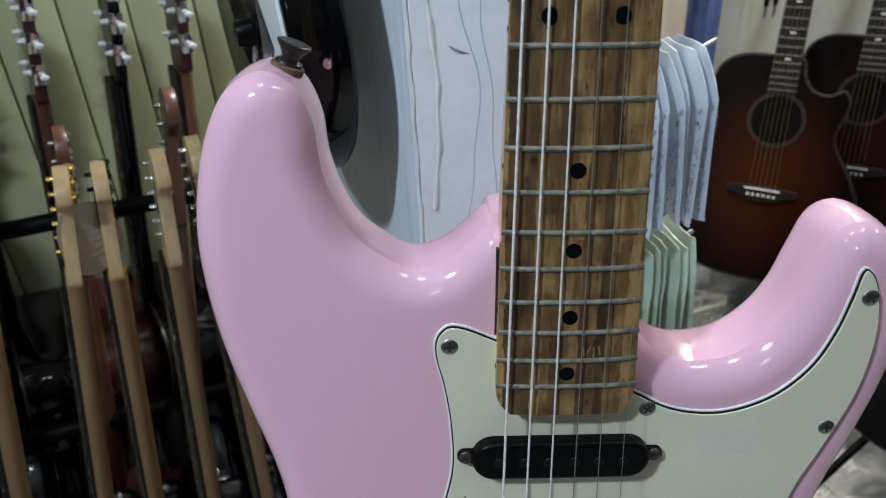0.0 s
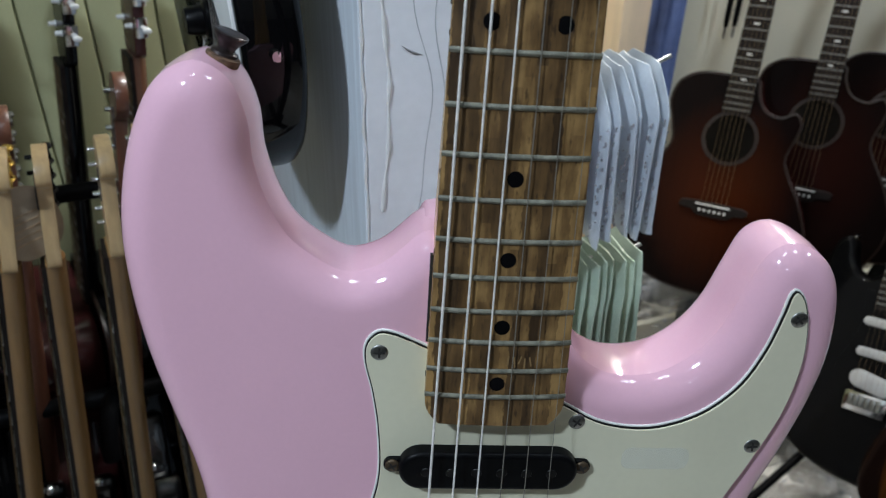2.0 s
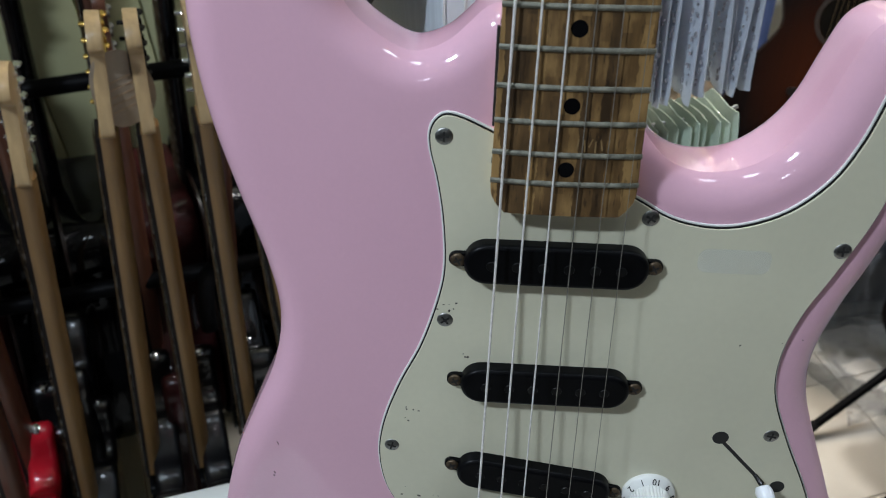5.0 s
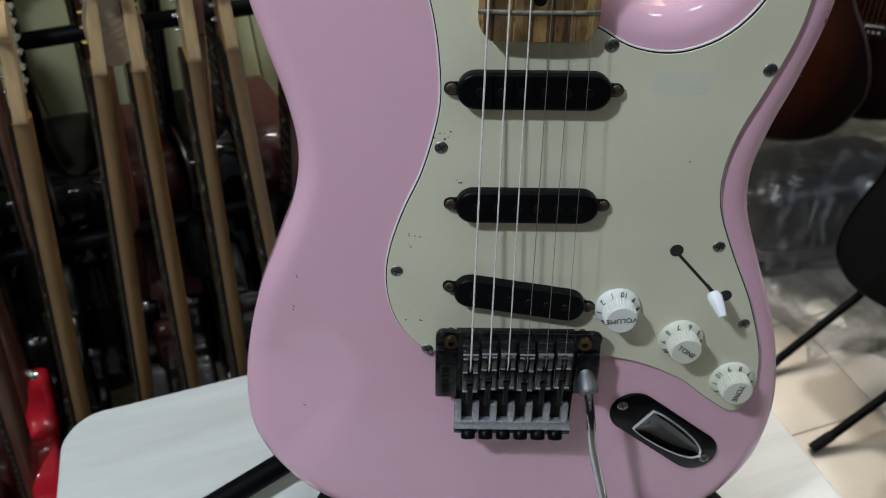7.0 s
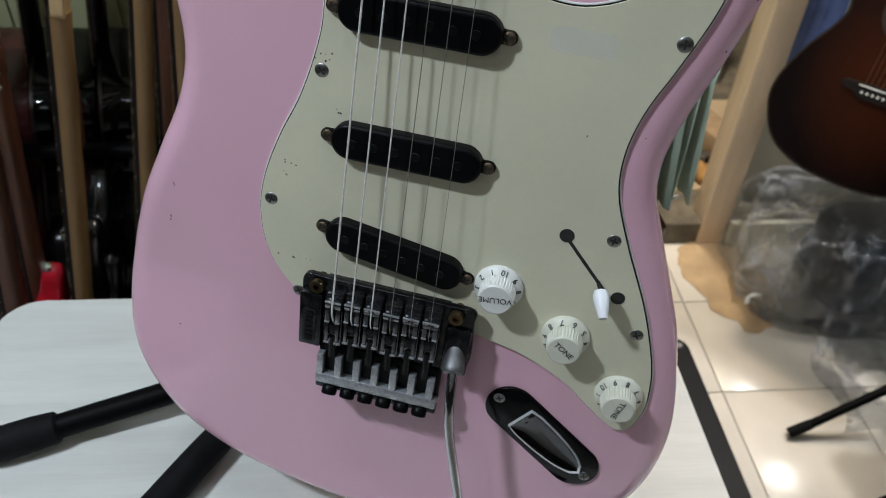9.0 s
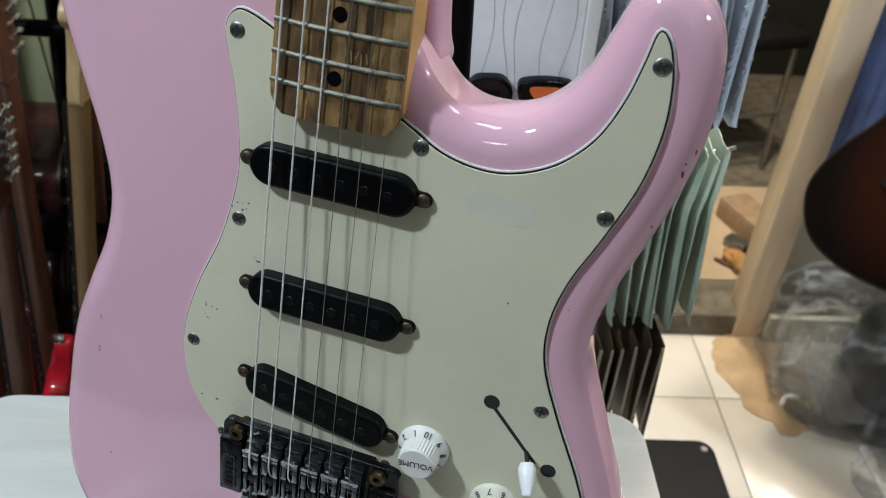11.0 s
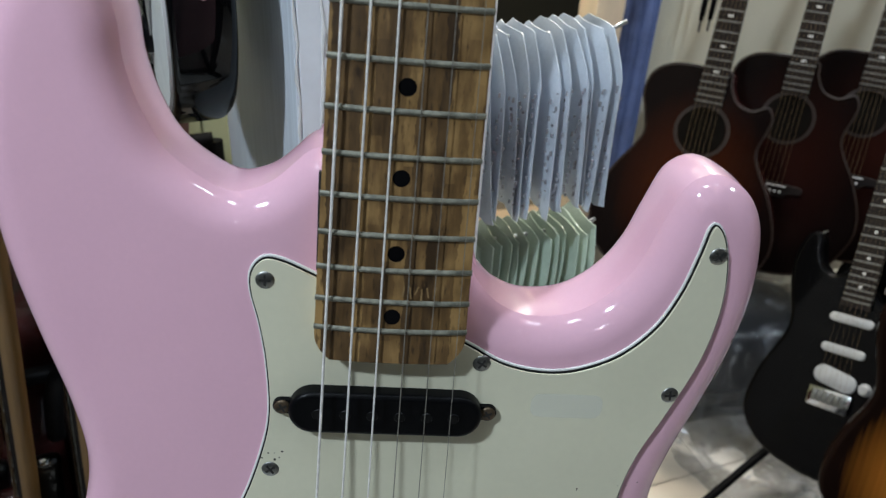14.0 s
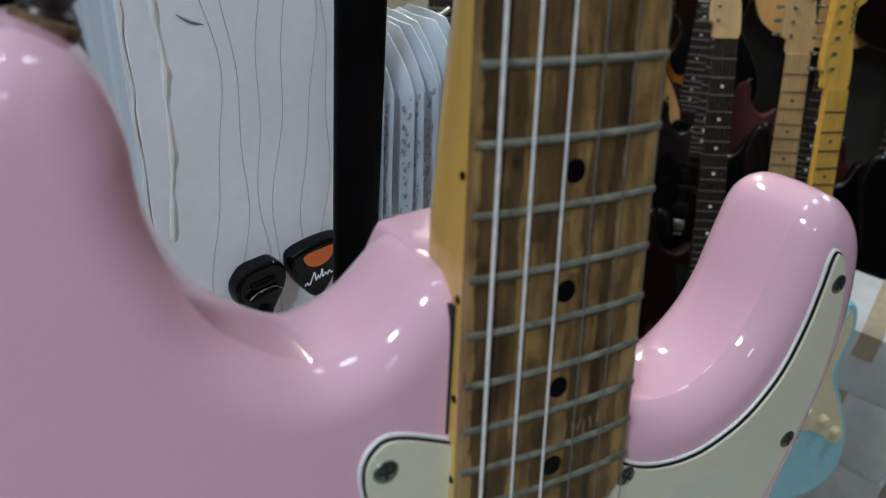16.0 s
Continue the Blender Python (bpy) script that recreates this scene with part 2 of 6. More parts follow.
BOARD = striped_wood("striped_board", (0.036, 0.019, 0.007), (0.122, 0.067, 0.023), (0.31, 0.185, 0.066))
BLACK_RUBBER = mat("black_rubber", (0.008, 0.008, 0.009), 0.7, vary=0.2, scale=80, bump=0.0002, spec=0.12)
BLACK_TUBE = mat("black_tube", (0.003, 0.003, 0.0035), 0.5, vary=0.2, scale=30, spec=0.07)
LAMINATE = mat("pale_laminate", (0.66, 0.66, 0.62), 0.38, vary=0.05, scale=9, stretch=(0.35, 5, 1), second=(0.56, 0.555, 0.52), fine=90)


# ---- geometry helpers ----
def flat_faces(mesh):
    """Keeps large flat faces flat where their rounded edges run out into them."""
    owner = {}
    for p in mesh.polygons:
        if p.loop_total > 24:
            for v in p.vertices:
                owner.setdefault(v, []).append(p.normal.copy())
    if not owner:
        return
    normals = [n.vector.copy() for n in mesh.corner_normals]
    for p in mesh.polygons:
        for li, v in zip(p.loop_indices, p.vertices):
            for n in owner.get(v, ()):
                if p.normal.dot(n) > 0.78:
                    normals[li] = n
    mesh.normals_split_custom_set(normals)


def part(name, bm, material, parent=None, label="", smooth=True, kind="", m=None):
    """Links a bmesh as one mesh object under a thing or a part."""
    mesh = bpy.data.meshes.new(name)
    bmesh.ops.recalc_face_normals(bm, faces=bm.faces)
    bm.to_mesh(mesh)
    bm.free()
    for one in (material if isinstance(material, (list, tuple)) else [material]):
        mesh.materials.append(one)
    if smooth:
        mesh.shade_smooth()
        mesh.set_sharp_from_angle(angle=radians(38))
        flat_faces(mesh)
    ob = new(name, mesh)
    if parent is not None:
        ob.parent = parent
    if m is not None:
        ob.matrix_basis = m
    if label:
        ob["label"] = label
    if kind:
        ob["kind"] = kind
    return ob


def thing(name, m, label, category, group="", kind=""):
    ob = new(name)
    ob.empty_display_size = 0.05
    ob.matrix_world = m
    return tagged(ob, label, category, group, kind)


def box(bm, x0, x1, y0, y1, z0, z1, bevel=0.0, mi=0, m=None):
    made = bmesh.ops.create_cube(bm, size=1)["verts"]
    t = Matrix.Translation(((x0 + x1) / 2, (y0 + y1) / 2, (z0 + z1) / 2)) @ Matrix.Diagonal((x1 - x0, y1 - y0, z1 - z0, 1))
    bmesh.ops.transform(bm, matrix=t, verts=made)
    faces = {f for v in made for f in v.link_faces}
    if bevel:
        edges = list({e for v in made for e in v.link_edges})
        res = bmesh.ops.bevel(bm, geom=edges, offset=bevel, segments=2, profile=0.5, affect="EDGES")
        faces = {f for f in res["faces"]} | {f for f in faces if f.is_valid}
    verts = list({v for f in faces for v in f.verts})
    for f in faces:
        f.material_index = mi
    if m is not None:
        bmesh.ops.transform(bm, matrix=m, verts=verts)
    return verts


def frame_to(a, b):
    """A matrix whose z runs from a towards b, at a."""
    a, b = Vector(a), Vector(b)
    return Matrix.Translation(a) @ (b - a).to_track_quat("Z", "Y").to_matrix().to_4x4()


def lathe(bm, profile, m=None, seg=20, mi=0):
    """Turns (radius, height) pairs round z; ends at radius 0 are closed."""
    rings = []
    for r, h in profile:
        if r < 1e-7:
            rings.append([bm.verts.new((0, 0, h))])
        else:
            rings.append([bm.verts.new((r * math.cos(2 * math.pi * k / seg), r * math.sin(2 * math.pi * k / seg), h)) for k in range(seg)])
    for a, b in zip(rings, rings[1:]):
        for k in range(seg):
            j = (k + 1) % seg
            if len(a) == 1 and len(b) == 1:
                continue
            vs = [a[0], b[k], b[j]] if len(a) == 1 else [a[k], b[0], a[j]] if len(b) == 1 else [a[k], b[k], b[j], a[j]]
            bm.faces.new(vs).material_index = mi
    verts = [v for ring in rings for v in ring]
    if m is not None:
        bmesh.ops.transform(bm, matrix=m, verts=verts)
    return verts


def rod(bm, a, b, r, seg=12, mi=0, r2=None):
    """A closed round bar from a to b."""
    length = (Vector(b) - Vector(a)).length
    return lathe(bm, [(0, 0), (r, 0), (r2 or r, length), (0, length)], frame_to(a, b), seg, mi)


def tube(bm, pts, r, seg=10, mi=0):
    """A round bar along a line of points, with closed ends."""
    pts = [Vector(p) for p in pts]
    side = None
    rings = []
    for i, p in enumerate(pts):
        d = (pts[min(i + 1, len(pts) - 1)] - pts[max(i - 1, 0)]).normalized()
        if side is None:
            side = d.orthogonal().normalized()
        side = (side - d * side.dot(d)).normalized()
        up = d.cross(side)
        rr = r(i / (len(pts) - 1)) if callable(r) else r
        rings.append([bm.verts.new(p + rr * (math.cos(2 * math.pi * k / seg) * side + math.sin(2 * math.pi * k / seg) * up)) for k in range(seg)])
    for a, b in zip(rings, rings[1:]):
        for k in range(seg):
            bm.faces.new([a[k], b[k], b[(k + 1) % seg], a[(k + 1) % seg]]).material_index = mi
    for ring in (rings[0], rings[-1]):
        bm.faces.new(ring).material_index = mi


def bend(pts, n=8):
    """A smooth open line through the points."""
    P = [Vector(p) for p in pts]
    P = [2 * P[0] - P[1]] + P + [2 * P[-1] - P[-2]]
    out = []
    for i in range(1, len(P) - 2):
        for k in range(n):
            t = k / n
            out.append(0.5 * ((2 * P[i]) + (P[i + 1] - P[i - 1]) * t + (2 * P[i - 1] - 5 * P[i] + 4 * P[i + 1] - P[i + 2]) * t * t + (3 * P[i] - P[i - 1] - 3 * P[i + 1] + P[i + 2]) * t ** 3))
    return out + [P[-2]]


def outline(pts, step=0.004):
    """A smooth closed line through (x, z) points, evenly divided, anticlockwise."""
    P = [Vector((*p, 0)) for p in pts]
    N = len(P)
    dense = []
    for i in range(N):
        p0, p1, p2, p3 = P[i - 1], P[i], P[(i + 1) % N], P[(i + 2) % N]
        for k in range(12):
            t = k / 12
            dense.append(0.5 * ((2 * p1) + (p2 - p0) * t + (2 * p0 - 5 * p1 + 4 * p2 - p3) * t * t + (3 * p1 - p0 - 3 * p2 + p3) * t ** 3))
    a = np.array([(v.x, v.y) for v in dense])
    b = np.vstack([a, a[:1]])
    s = np.r_[0, np.cumsum(np.hypot(*np.diff(b, axis=0).T))]
    n = max(12, int(s[-1] / step))
    u = np.linspace(0, s[-1], n, endpoint=False)
    a = np.c_[np.interp(u, s, b[:, 0]), np.interp(u, s, b[:, 1])]
    area = np.sum(a[:, 0] * np.roll(a[:, 1], -1) - np.roll(a[:, 0], -1) * a[:, 1])
    return a if area > 0 else a[::-1]


def inset(a, d):
    """The outline moved inwards by d."""
    t = np.roll(a, -1, 0) - np.roll(a, 1, 0)
    t /= np.linalg.norm(t, axis=1)[:, None]
    return a + d * np.c_[-t[:, 1], t[:, 0]]


def safe_inset(a, d):
    """Like inset, but eases the line where it would cross itself in tight bends."""
    b = inset(a, d)
    ea = np.roll(a, -1, 0) - a
    for _ in range(60):
        eb = np.roll(b, -1, 0) - b
        bad = np.sum(ea * eb, 1) < 0.25 * np.sum(ea * ea, 1)
        if not bad.any():
            break
        near = bad.copy()
        for k in (-3, -2, -1, 1, 2, 3):
            near |= np.roll(bad, k)
        b = np.where(near[:, None], (np.roll(b, 1, 0) + np.roll(b, -1, 0)) / 2, b)
    return b


def slab(bm, a, y0, y1, r0=0.0, r1=0.0, steps=3, mi=0):
    """A plate of the outline's shape between depths y0 and y1, its front and back edges rounded."""
    rings = []
    for k in range(steps + 1):
        q = k / steps * math.pi / 2
        if r0 or k == 0:
            rings.append((r0 * (1 - math.sin(q)), y0 + r0 * (1 - math.cos(q))))
    for k in range(steps + 1):
        q = k / steps * math.pi / 2
        if r1 or k == 0:
            rings.append((r1 * (1 - math.cos(q)), y1 - r1 * (1 - math.sin(q))))
    loops = [[bm.verts.new((p[0], y, p[1])) for p in (inset(a, d) if d else a)] for d, y in rings]
    n = len(a)
    for A, B in zip(loops, loops[1:]):
        for k in range(n):
            bm.faces.new([A[k], A[(k + 1) % n], B[(k + 1) % n], B[k]]).material_index = mi
    bm.faces.new(loops[0]).material_index = mi
    bm.faces.new(loops[-1][::-1]).material_index = mi


def stadium(cx, cz, w, h, tilt=0.0, n=12):
    """A bar with half-round ends, centred at (cx, cz)."""
    r = h / 2
    pts = [((w / 2 - r) + r * math.cos(q), r * math.sin(q)) for q in np.linspace(-math.pi / 2, math.pi / 2, n)]
    pts += [(-(w / 2 - r) + r * math.cos(q), r * math.sin(q)) for q in np.linspace(math.pi / 2, 1.5 * math.pi, n)]
    c, s = math.cos(tilt), math.sin(tilt)
    return np.array([(cx + x * c - z * s, cz + x * s + z * c) for x, z in pts])


def rounded_rect(x0, x1, z0, z1, r, n=6):
    pts = []
    for cx, cz, q0 in ((x1 - r, z1 - r, 0), (x0 + r, z1 - r, 90), (x0 + r, z0 + r, 180), (x1 - r, z0 + r, 270)):
        pts += [(cx + r * math.cos(radians(q0 + 90 * k / n)), cz + r * math.sin(radians(q0 + 90 * k / n))) for k in range(n + 1)]
    return np.array(pts)


def letters(name, text, size, material, parent, m, label=""):
    """Flat lettering in the built-in font, as a mesh in the plane z = 0 of m."""
    cu = bpy.data.curves.new(name, "FONT")
    cu.body, cu.size, cu.align_x, cu.align_y, cu.extrude = text, size, "CENTER", "CENTER", 0.00010
    tmp = new(name, cu)
    bpy.context.view_layer.update()
    mesh = bpy.data.meshes.new_from_object(tmp.evaluated_get(bpy.context.evaluated_depsgraph_get()))
    bpy.data.objects.remove(tmp)
    mesh.materials.clear()
    mesh.materials.append(material)
    ob = new(name, mesh)
    ob.parent, ob.matrix_basis = parent, m
    if label:
        ob["label"] = label
    return ob


def facing(x, y, z, turn=0.0):
    """Local z points out of a guitar's face (towards -y), local y up the neck, turned anticlockwise as seen from the front."""
    return Matrix.Translation((x, y, z)) @ Matrix.Rotation(radians(90), 4, "X") @ Matrix.Rotation(radians(turn), 4, "Z")

# ---- the pink electric guitar ----
guitar = thing("electric_guitar", GUITAR, "glossy pink double-cutaway electric guitar with mint pickguard, leaning on a stand", "guitar")

BODY = [(-0.113, 0.3155), (-0.1265, 0.3085), (-0.135, 0.294), (-0.141, 0.274), (-0.144, 0.251), (-0.143, 0.227), (-0.139, 0.201), (-0.132, 0.173),
        (-0.1235, 0.142), (-0.120, 0.115), (-0.125, 0.088), (-0.137, 0.059), (-0.151, 0.025), (-0.163, -0.018), (-0.168, -0.055), (-0.165, -0.087),
        (-0.150, -0.114), (-0.123, -0.140), (-0.084, -0.160), (-0.026, -0.173), (0.036, -0.176), (0.075, -0.171), (0.113, -0.159), (0.143, -0.136),
        (0.161, -0.106), (0.168, -0.075), (0.167, -0.040), (0.157, 0.002), (0.146, 0.030), (0.134, 0.058), (0.1235, 0.085), (0.121, 0.108)]
BODY += [(0.126, 0.133), (0.133, 0.155), (0.140, 0.182), (0.143, 0.207), (0.1405, 0.231), (0.134, 0.245), (0.124, 0.253), (0.114, 0.255),
         (0.105, 0.249), (0.099, 0.234), (0.093, 0.217), (0.084, 0.204), (0.071, 0.195), (0.055, 0.193), (0.043, 0.197), (0.0345, 0.2050)]
BODY += [(0.0285, 0.214), (0.018, 0.226), (0.002, 0.240), (-0.012, 0.2500), (-0.0262, 0.2555), (-0.0330, 0.2535), (-0.0390, 0.2478), (-0.0450, 0.2422), (-0.0520, 0.2385), (-0.0600, 0.2372), (-0.070, 0.2420),
         (-0.081, 0.251), (-0.088, 0.264), (-0.0925, 0.279), (-0.0942, 0.295), (-0.1005, 0.3095)]
FRONT, BACK, ROUND, BACK_ROUND = 0.0025, 0.0465, 0.0150, 0.0140


def pink_body():
    """Rounded body with the forearm scooped off on the bass side; the front is a fine net so that the scoop is smooth."""
    from mathutils.geometry import delaunay_2d_cdt
    a = outline(BODY, 0.0035)
    n = len(a)
    bm = bmesh.new()

    def scoop(x, z):
        d = -0.088 - 0.42 * (z + 0.02) - x if z > -0.02 else -0.088 + 0.30 * (z + 0.02) - x
        w = max(0.0, 1 - ((z + 0.035) / 0.105) ** 2)
        return 0.17 * max(0.0, d) * w

    def vert(x, y, z):
        f = max(0.0, 1 - (y - FRONT) / (0.6 * (BACK - FRONT)))
        return bm.verts.new((x, y + scoop(x, z) * f, z))

    inner = safe_inset(a, ROUND)
    lo, hi = inner.min(0), inner.max(0)
    xs, zs = np.meshgrid(np.arange(lo[0], hi[0], 0.007), np.arange(lo[1], hi[1], 0.007))
    grid = np.c_[xs.ravel(), zs.ravel()]
    inside = np.zeros(len(grid), bool)
    far = np.ones(len(grid), bool)
    for p, q in zip(inner, np.roll(inner, -1, 0)):
        cross = (p[1] > grid[:, 1]) != (q[1] > grid[:, 1])
        inside ^= cross & (grid[:, 0] < (q[0] - p[0]) * (grid[:, 1] - p[1]) / (q[1] - p[1] + 1e-12) + p[0])
        far &= np.hypot(*(grid - p).T) > 0.004
    pts = [Vector(p) for p in inner] + [Vector(p) for p in grid[inside & far]]
    v2, _, f2, *_ = delaunay_2d_cdt(pts, [(k, (k + 1) % n) for k in range(n)], [], 1, 1e-6)
    vs = [vert(p.x, FRONT, p.y) for p in v2]
    for f in f2:
        bm.faces.new([vs[k] for k in f])
    # front round-over that breaks off short of the side wall, then the wall and the rounded back
    steps, reach = 7, radians(67)
    front = [(ROUND * (1 - math.sin(k / steps * reach)), FRONT + ROUND * (1 - math.cos(k / steps * reach))) for k in range(steps + 1)]
    d1, y1 = front[-1]
    side = [(d1, y1), (d1 * 0.4, y1 + 0.006), (0, y1 + 0.012)]
    side += [(BACK_ROUND * (1 - math.cos(k / 6 * math.pi / 2)), BACK - BACK_ROUND * (1 - math.sin(k / 6 * math.pi / 2))) for k in range(7)]
    rounds = []
    for rings in (front, side):
        loops = [[vert(p[0], y, p[1]) for p in safe_inset(a, d)] for d, y in rings]
        for A, B in zip(loops, loops[1:]):
            for k in range(n):
                bm.faces.new([A[k], A[(k + 1) % n], B[(k + 1) % n], B[k]])
        rounds.append(loops)
    bmesh.ops.remove_doubles(bm, verts=vs + rounds[0][0], dist=1e-5)
    bm.faces.new(loops[-1])
    # the heel that carries on behind the neck
    heel = outline([(-0.0385, 0.2400), (-0.0345, 0.2462), (-0.0312, 0.2525), (-0.0298, 0.2550), (-0.0270, 0.2562), (-0.015, 0.2574), (0.0, 0.2580), (0.021, 0.2580), (0.0262, 0.2550), (0.0282, 0.2440), (0.0296, 0.2280), (0.0312, 0.2140),
                    (0.0335, 0.2050), (0.030, 0.198), (0.018, 0.190), (-0.02, 0.195), (-0.034, 0.225)], 0.0018)
    slab(bm, heel, 0.0195, BACK - 0.001, 0.0045, 0.004, 4)
    return bm


body = part("body", pink_body(), PINK, guitar, "glossy pink lacquered wood body with small dents")

# dents and chips in the lacquer
BODY_LINE = outline(BODY, 0.0015)
CHIP = mat("chipped_lacquer", (0.16, 0.09, 0.09), 0.7, vary=0.3)
for x, z, w, h, q in ((-0.1245, 0.043, 0.0006, 0.0035, 20), (-0.1285, 0.021, 0.0007, 0.0022, 25), (-0.129, 0.0185, 0.0012, 0.0012, 0), (-0.128, -0.056, 0.003, 0.0007, -10),
                      (0.1335, 0.158, 0.0016, 0.003, 30), (0.131, 0.1635, 0.001, 0.0014, 0), (0.1365, 0.187, 0.0016, 0.004, 25), (0.139, 0.196, 0.001, 0.003, 12), (0.1365, 0.1915, 0.001, 0.0015, 40)):
    bm = bmesh.new()
    near = BODY_LINE[np.argmin(np.hypot(BODY_LINE[:, 0] - x, BODY_LINE[:, 1] - z))]
    d = min(ROUND, math.hypot(near[0] - x, near[1] - z))
    rise = math.asin(1 - d / ROUND)
    out = Vector((near[0] - x, 0, near[1] - z)).normalized()
    normal = Vector((0, -1, 0)) * math.cos(rise) + out * math.sin(rise)
    yy = FRONT + ROUND * (1 - math.cos(rise))
    if x < 0:
        yy += 0.17 * max(0, -0.088 + (-0.42 * (z + 0.02) if z > -0.02 else 0.30 * (z + 0.02)) - x) * max(0, 1 - ((z + 0.035) / 0.105) ** 2)
    at = Vector((x, yy, z))
    lathe(bm, [(0, 0.00012), (0.0007, 0.00008), (0.001, -0.0006)], frame_to(at, at + normal) @ Matrix.Rotation(radians(q), 4, "Z") @ Matrix.Diagonal((w * 620, h * 620, 1, 1)), 7)
    part("chip", bm, CHIP, body)

# Black strip, slightly proud of the body, stands in for shade beside the neck.
bm = bmesh.new()
box(bm, -0.0281, -0.0270, FRONT - 0.0002, 0.014, 0.2110, 0.2480)
part("pocket_gap", bm, SLOT, body, "black strip painting the shade in the gap along the neck")

GUARD_LINE = [(-0.0285, 0.2105), (-0.040, 0.2155), (-0.047, 0.216), (-0.0518, 0.2105), (-0.0522, 0.202), (-0.049, 0.188), (-0.0465, 0.171), (-0.0455, 0.150),
              (-0.048, 0.133), (-0.055, 0.109), (-0.065, 0.086), (-0.0725, 0.063), (-0.075, 0.043), (-0.072, 0.022), (-0.0635, 0.005), (-0.050, -0.0075),
              (-0.041, -0.004), (-0.035, 0.003), (0.037, 0.003), (0.046, -0.007), (0.056, -0.0098), (0.077, -0.015), (0.101, -0.0265), (0.118, -0.040),
              (0.134, -0.0505), (0.1435, -0.0475), (0.148, -0.034), (0.1478, -0.020), (0.144, 0.000), (0.132, 0.032), (0.1155, 0.065), (0.1045, 0.091)]
GUARD_LINE += [(0.1022, 0.112), (0.106, 0.133), (0.1145, 0.155), (0.123, 0.180), (0.1262, 0.202), (0.125, 0.220), (0.1212, 0.233), (0.1168, 0.2385),
               (0.1136, 0.2365), (0.1118, 0.226), (0.108, 0.210), (0.101, 0.1945), (0.089, 0.182), (0.074, 0.175), (0.060, 0.1735), (0.045, 0.1765),
               (0.031, 0.184), (0.015, 0.192), (-0.015, 0.204)]
g_line = outline(GUARD_LINE, 0.0022)
bm = bmesh.new()
slab(bm, inset(g_line, 0.0013), 0.0, 0.0009, 0.0002, 0)
pickguard = part("pickguard", bm, GUARD, guitar, "mint-white three-ply plastic pickguard with small stains")
bm = bmesh.new()
slab(bm, inset(g_line, 0.0007), 0.0009, 0.0017)
part("black_ply", bm, PLY_BLACK, pickguard)
bm = bmesh.new()
slab(bm, g_line, 0.0017, 0.0027, 0.0003, 0)
part("white_ply", bm, PLY_WHITE, pickguard)


def screw_mesh(r, material, turn):
    bm = bmesh.new()
    lathe(bm, [(0, 0.00062), (r * 0.45, 0.00060), (r * 0.80, 0.00042), (r * 0.95, 0.00012), (r, -0.0002), (r, -0.002)], None, 20)
    for q in (0, 90):
        box(bm, -r * 0.60, r * 0.60, -r * 0.12, r * 0.12, 0.0002, 0.00070, 0, 1, Matrix.Rotation(radians(q + turn), 4, "Z"))
    lathe(bm, [(0, 0.00072), (r * 0.20, 0.00072), (r * 0.22, 0.0004)], None, 8, 1)
    return bm


for k, (x, z) in enumerate([(-0.046, 0.207), (-0.044, 0.123), (-0.068, 0.049), (-0.051, -0.005), (0.036, 0.176), (0.113, 0.165), (0.119, 0.226), (0.107, 0.067), (0.131, 0.016)]):
    part("screw", screw_mesh(0.0036, STEEL, k * 37), [STEEL, SLOT], pickguard, "worn steel cross-head screw", m=facing(x, 0, z))

# small stains on the guard, and a pale patch of old film
STAIN = mat("brown_stain", (0.10, 0.09, 0.07), 0.8, vary=0.3)
stains = random.Random(4)
for x, z, n in ((-0.0445, 0.130, 7), (-0.058, 0.072, 4), (-0.060, 0.066, 2), (-0.047, 0.016, 2), (-0.060, 0.018, 3), (0.081, 0.116, 2), (0.102, 0.119, 3), (-0.035, 0.105, 3)):
    for _ in range(n):
        bm = bmesh.new()
        lathe(bm, [(0, 0.00006), (stains.uniform(0.0002, 0.0007), 0.00003)], facing(x + stains.gauss(0, 0.0026), 0, z + stains.gauss(0, 0.0014), stains.uniform(0, 90)) @ Matrix.Diagonal((1, stains.uniform(0.5, 2), 1, 1)), 7)
        part("stain", bm, STAIN, pickguard)
bm = bmesh.new()
slab(bm, rounded_rect(0.0575, 0.0865, 0.1525, 0.1635, 0.004), -0.00012, -0.00002)
part("film_patch", bm, clear_film("pale_film", (0.75, 0.82, 0.95), 0.5, 0.93), pickguard, "pale bluish patch of old film")

# pickups: black closed covers, one either side screw each
for name, cx, cz, tilt in (("pickup", 0.0005, 0.1545, 0.0), ("pickup", 0.001, 0.092, 0.0), ("pickup", 0.0005, 0.034, math.atan2(-0.0125, 0.079))):
    bm = bmesh.new()
    slab(bm, stadium(cx, cz, 0.0745, 0.0185, tilt, 14), -0.0065, 0.001, 0.0022, 0, 4)
    c, s = math.cos(tilt), math.sin(tilt)
    for sx in (-1, 1):
        slab(bm, stadium(cx + sx * 0.0375 * c, cz + sx * 0.0375 * s, 0.012, 0.0065, tilt), -0.0022, 0.001, 0.0006, 0, 2)
    pickup = part(name, bm, BLACK_PLASTIC, guitar, "black closed-cover single-coil pickup")
    for k in range(6):
        d = (k - 2.5) * 0.0104
        bm = bmesh.new()
        lathe(bm, [(0, 0.00025), (0.0021, 0.0002), (0.0025, -0.0004)], facing(cx + d * c, -0.0066, cz + d * s), 12)
        part("pole_piece", bm, POLE, pickup)
    for sx in (-1, 1):
        part("mounting_screw", screw_mesh(0.0031, RUSTY, 30), [RUSTY, SLOT], pickup, "rusty brown mounting screw", m=facing(cx + sx * 0.0398 * c, -0.0026, cz + sx * 0.0398 * s))

# neck
SCALE = 0.648


def fret_at(n):
    return SCALE * 2 ** (-n / 12)


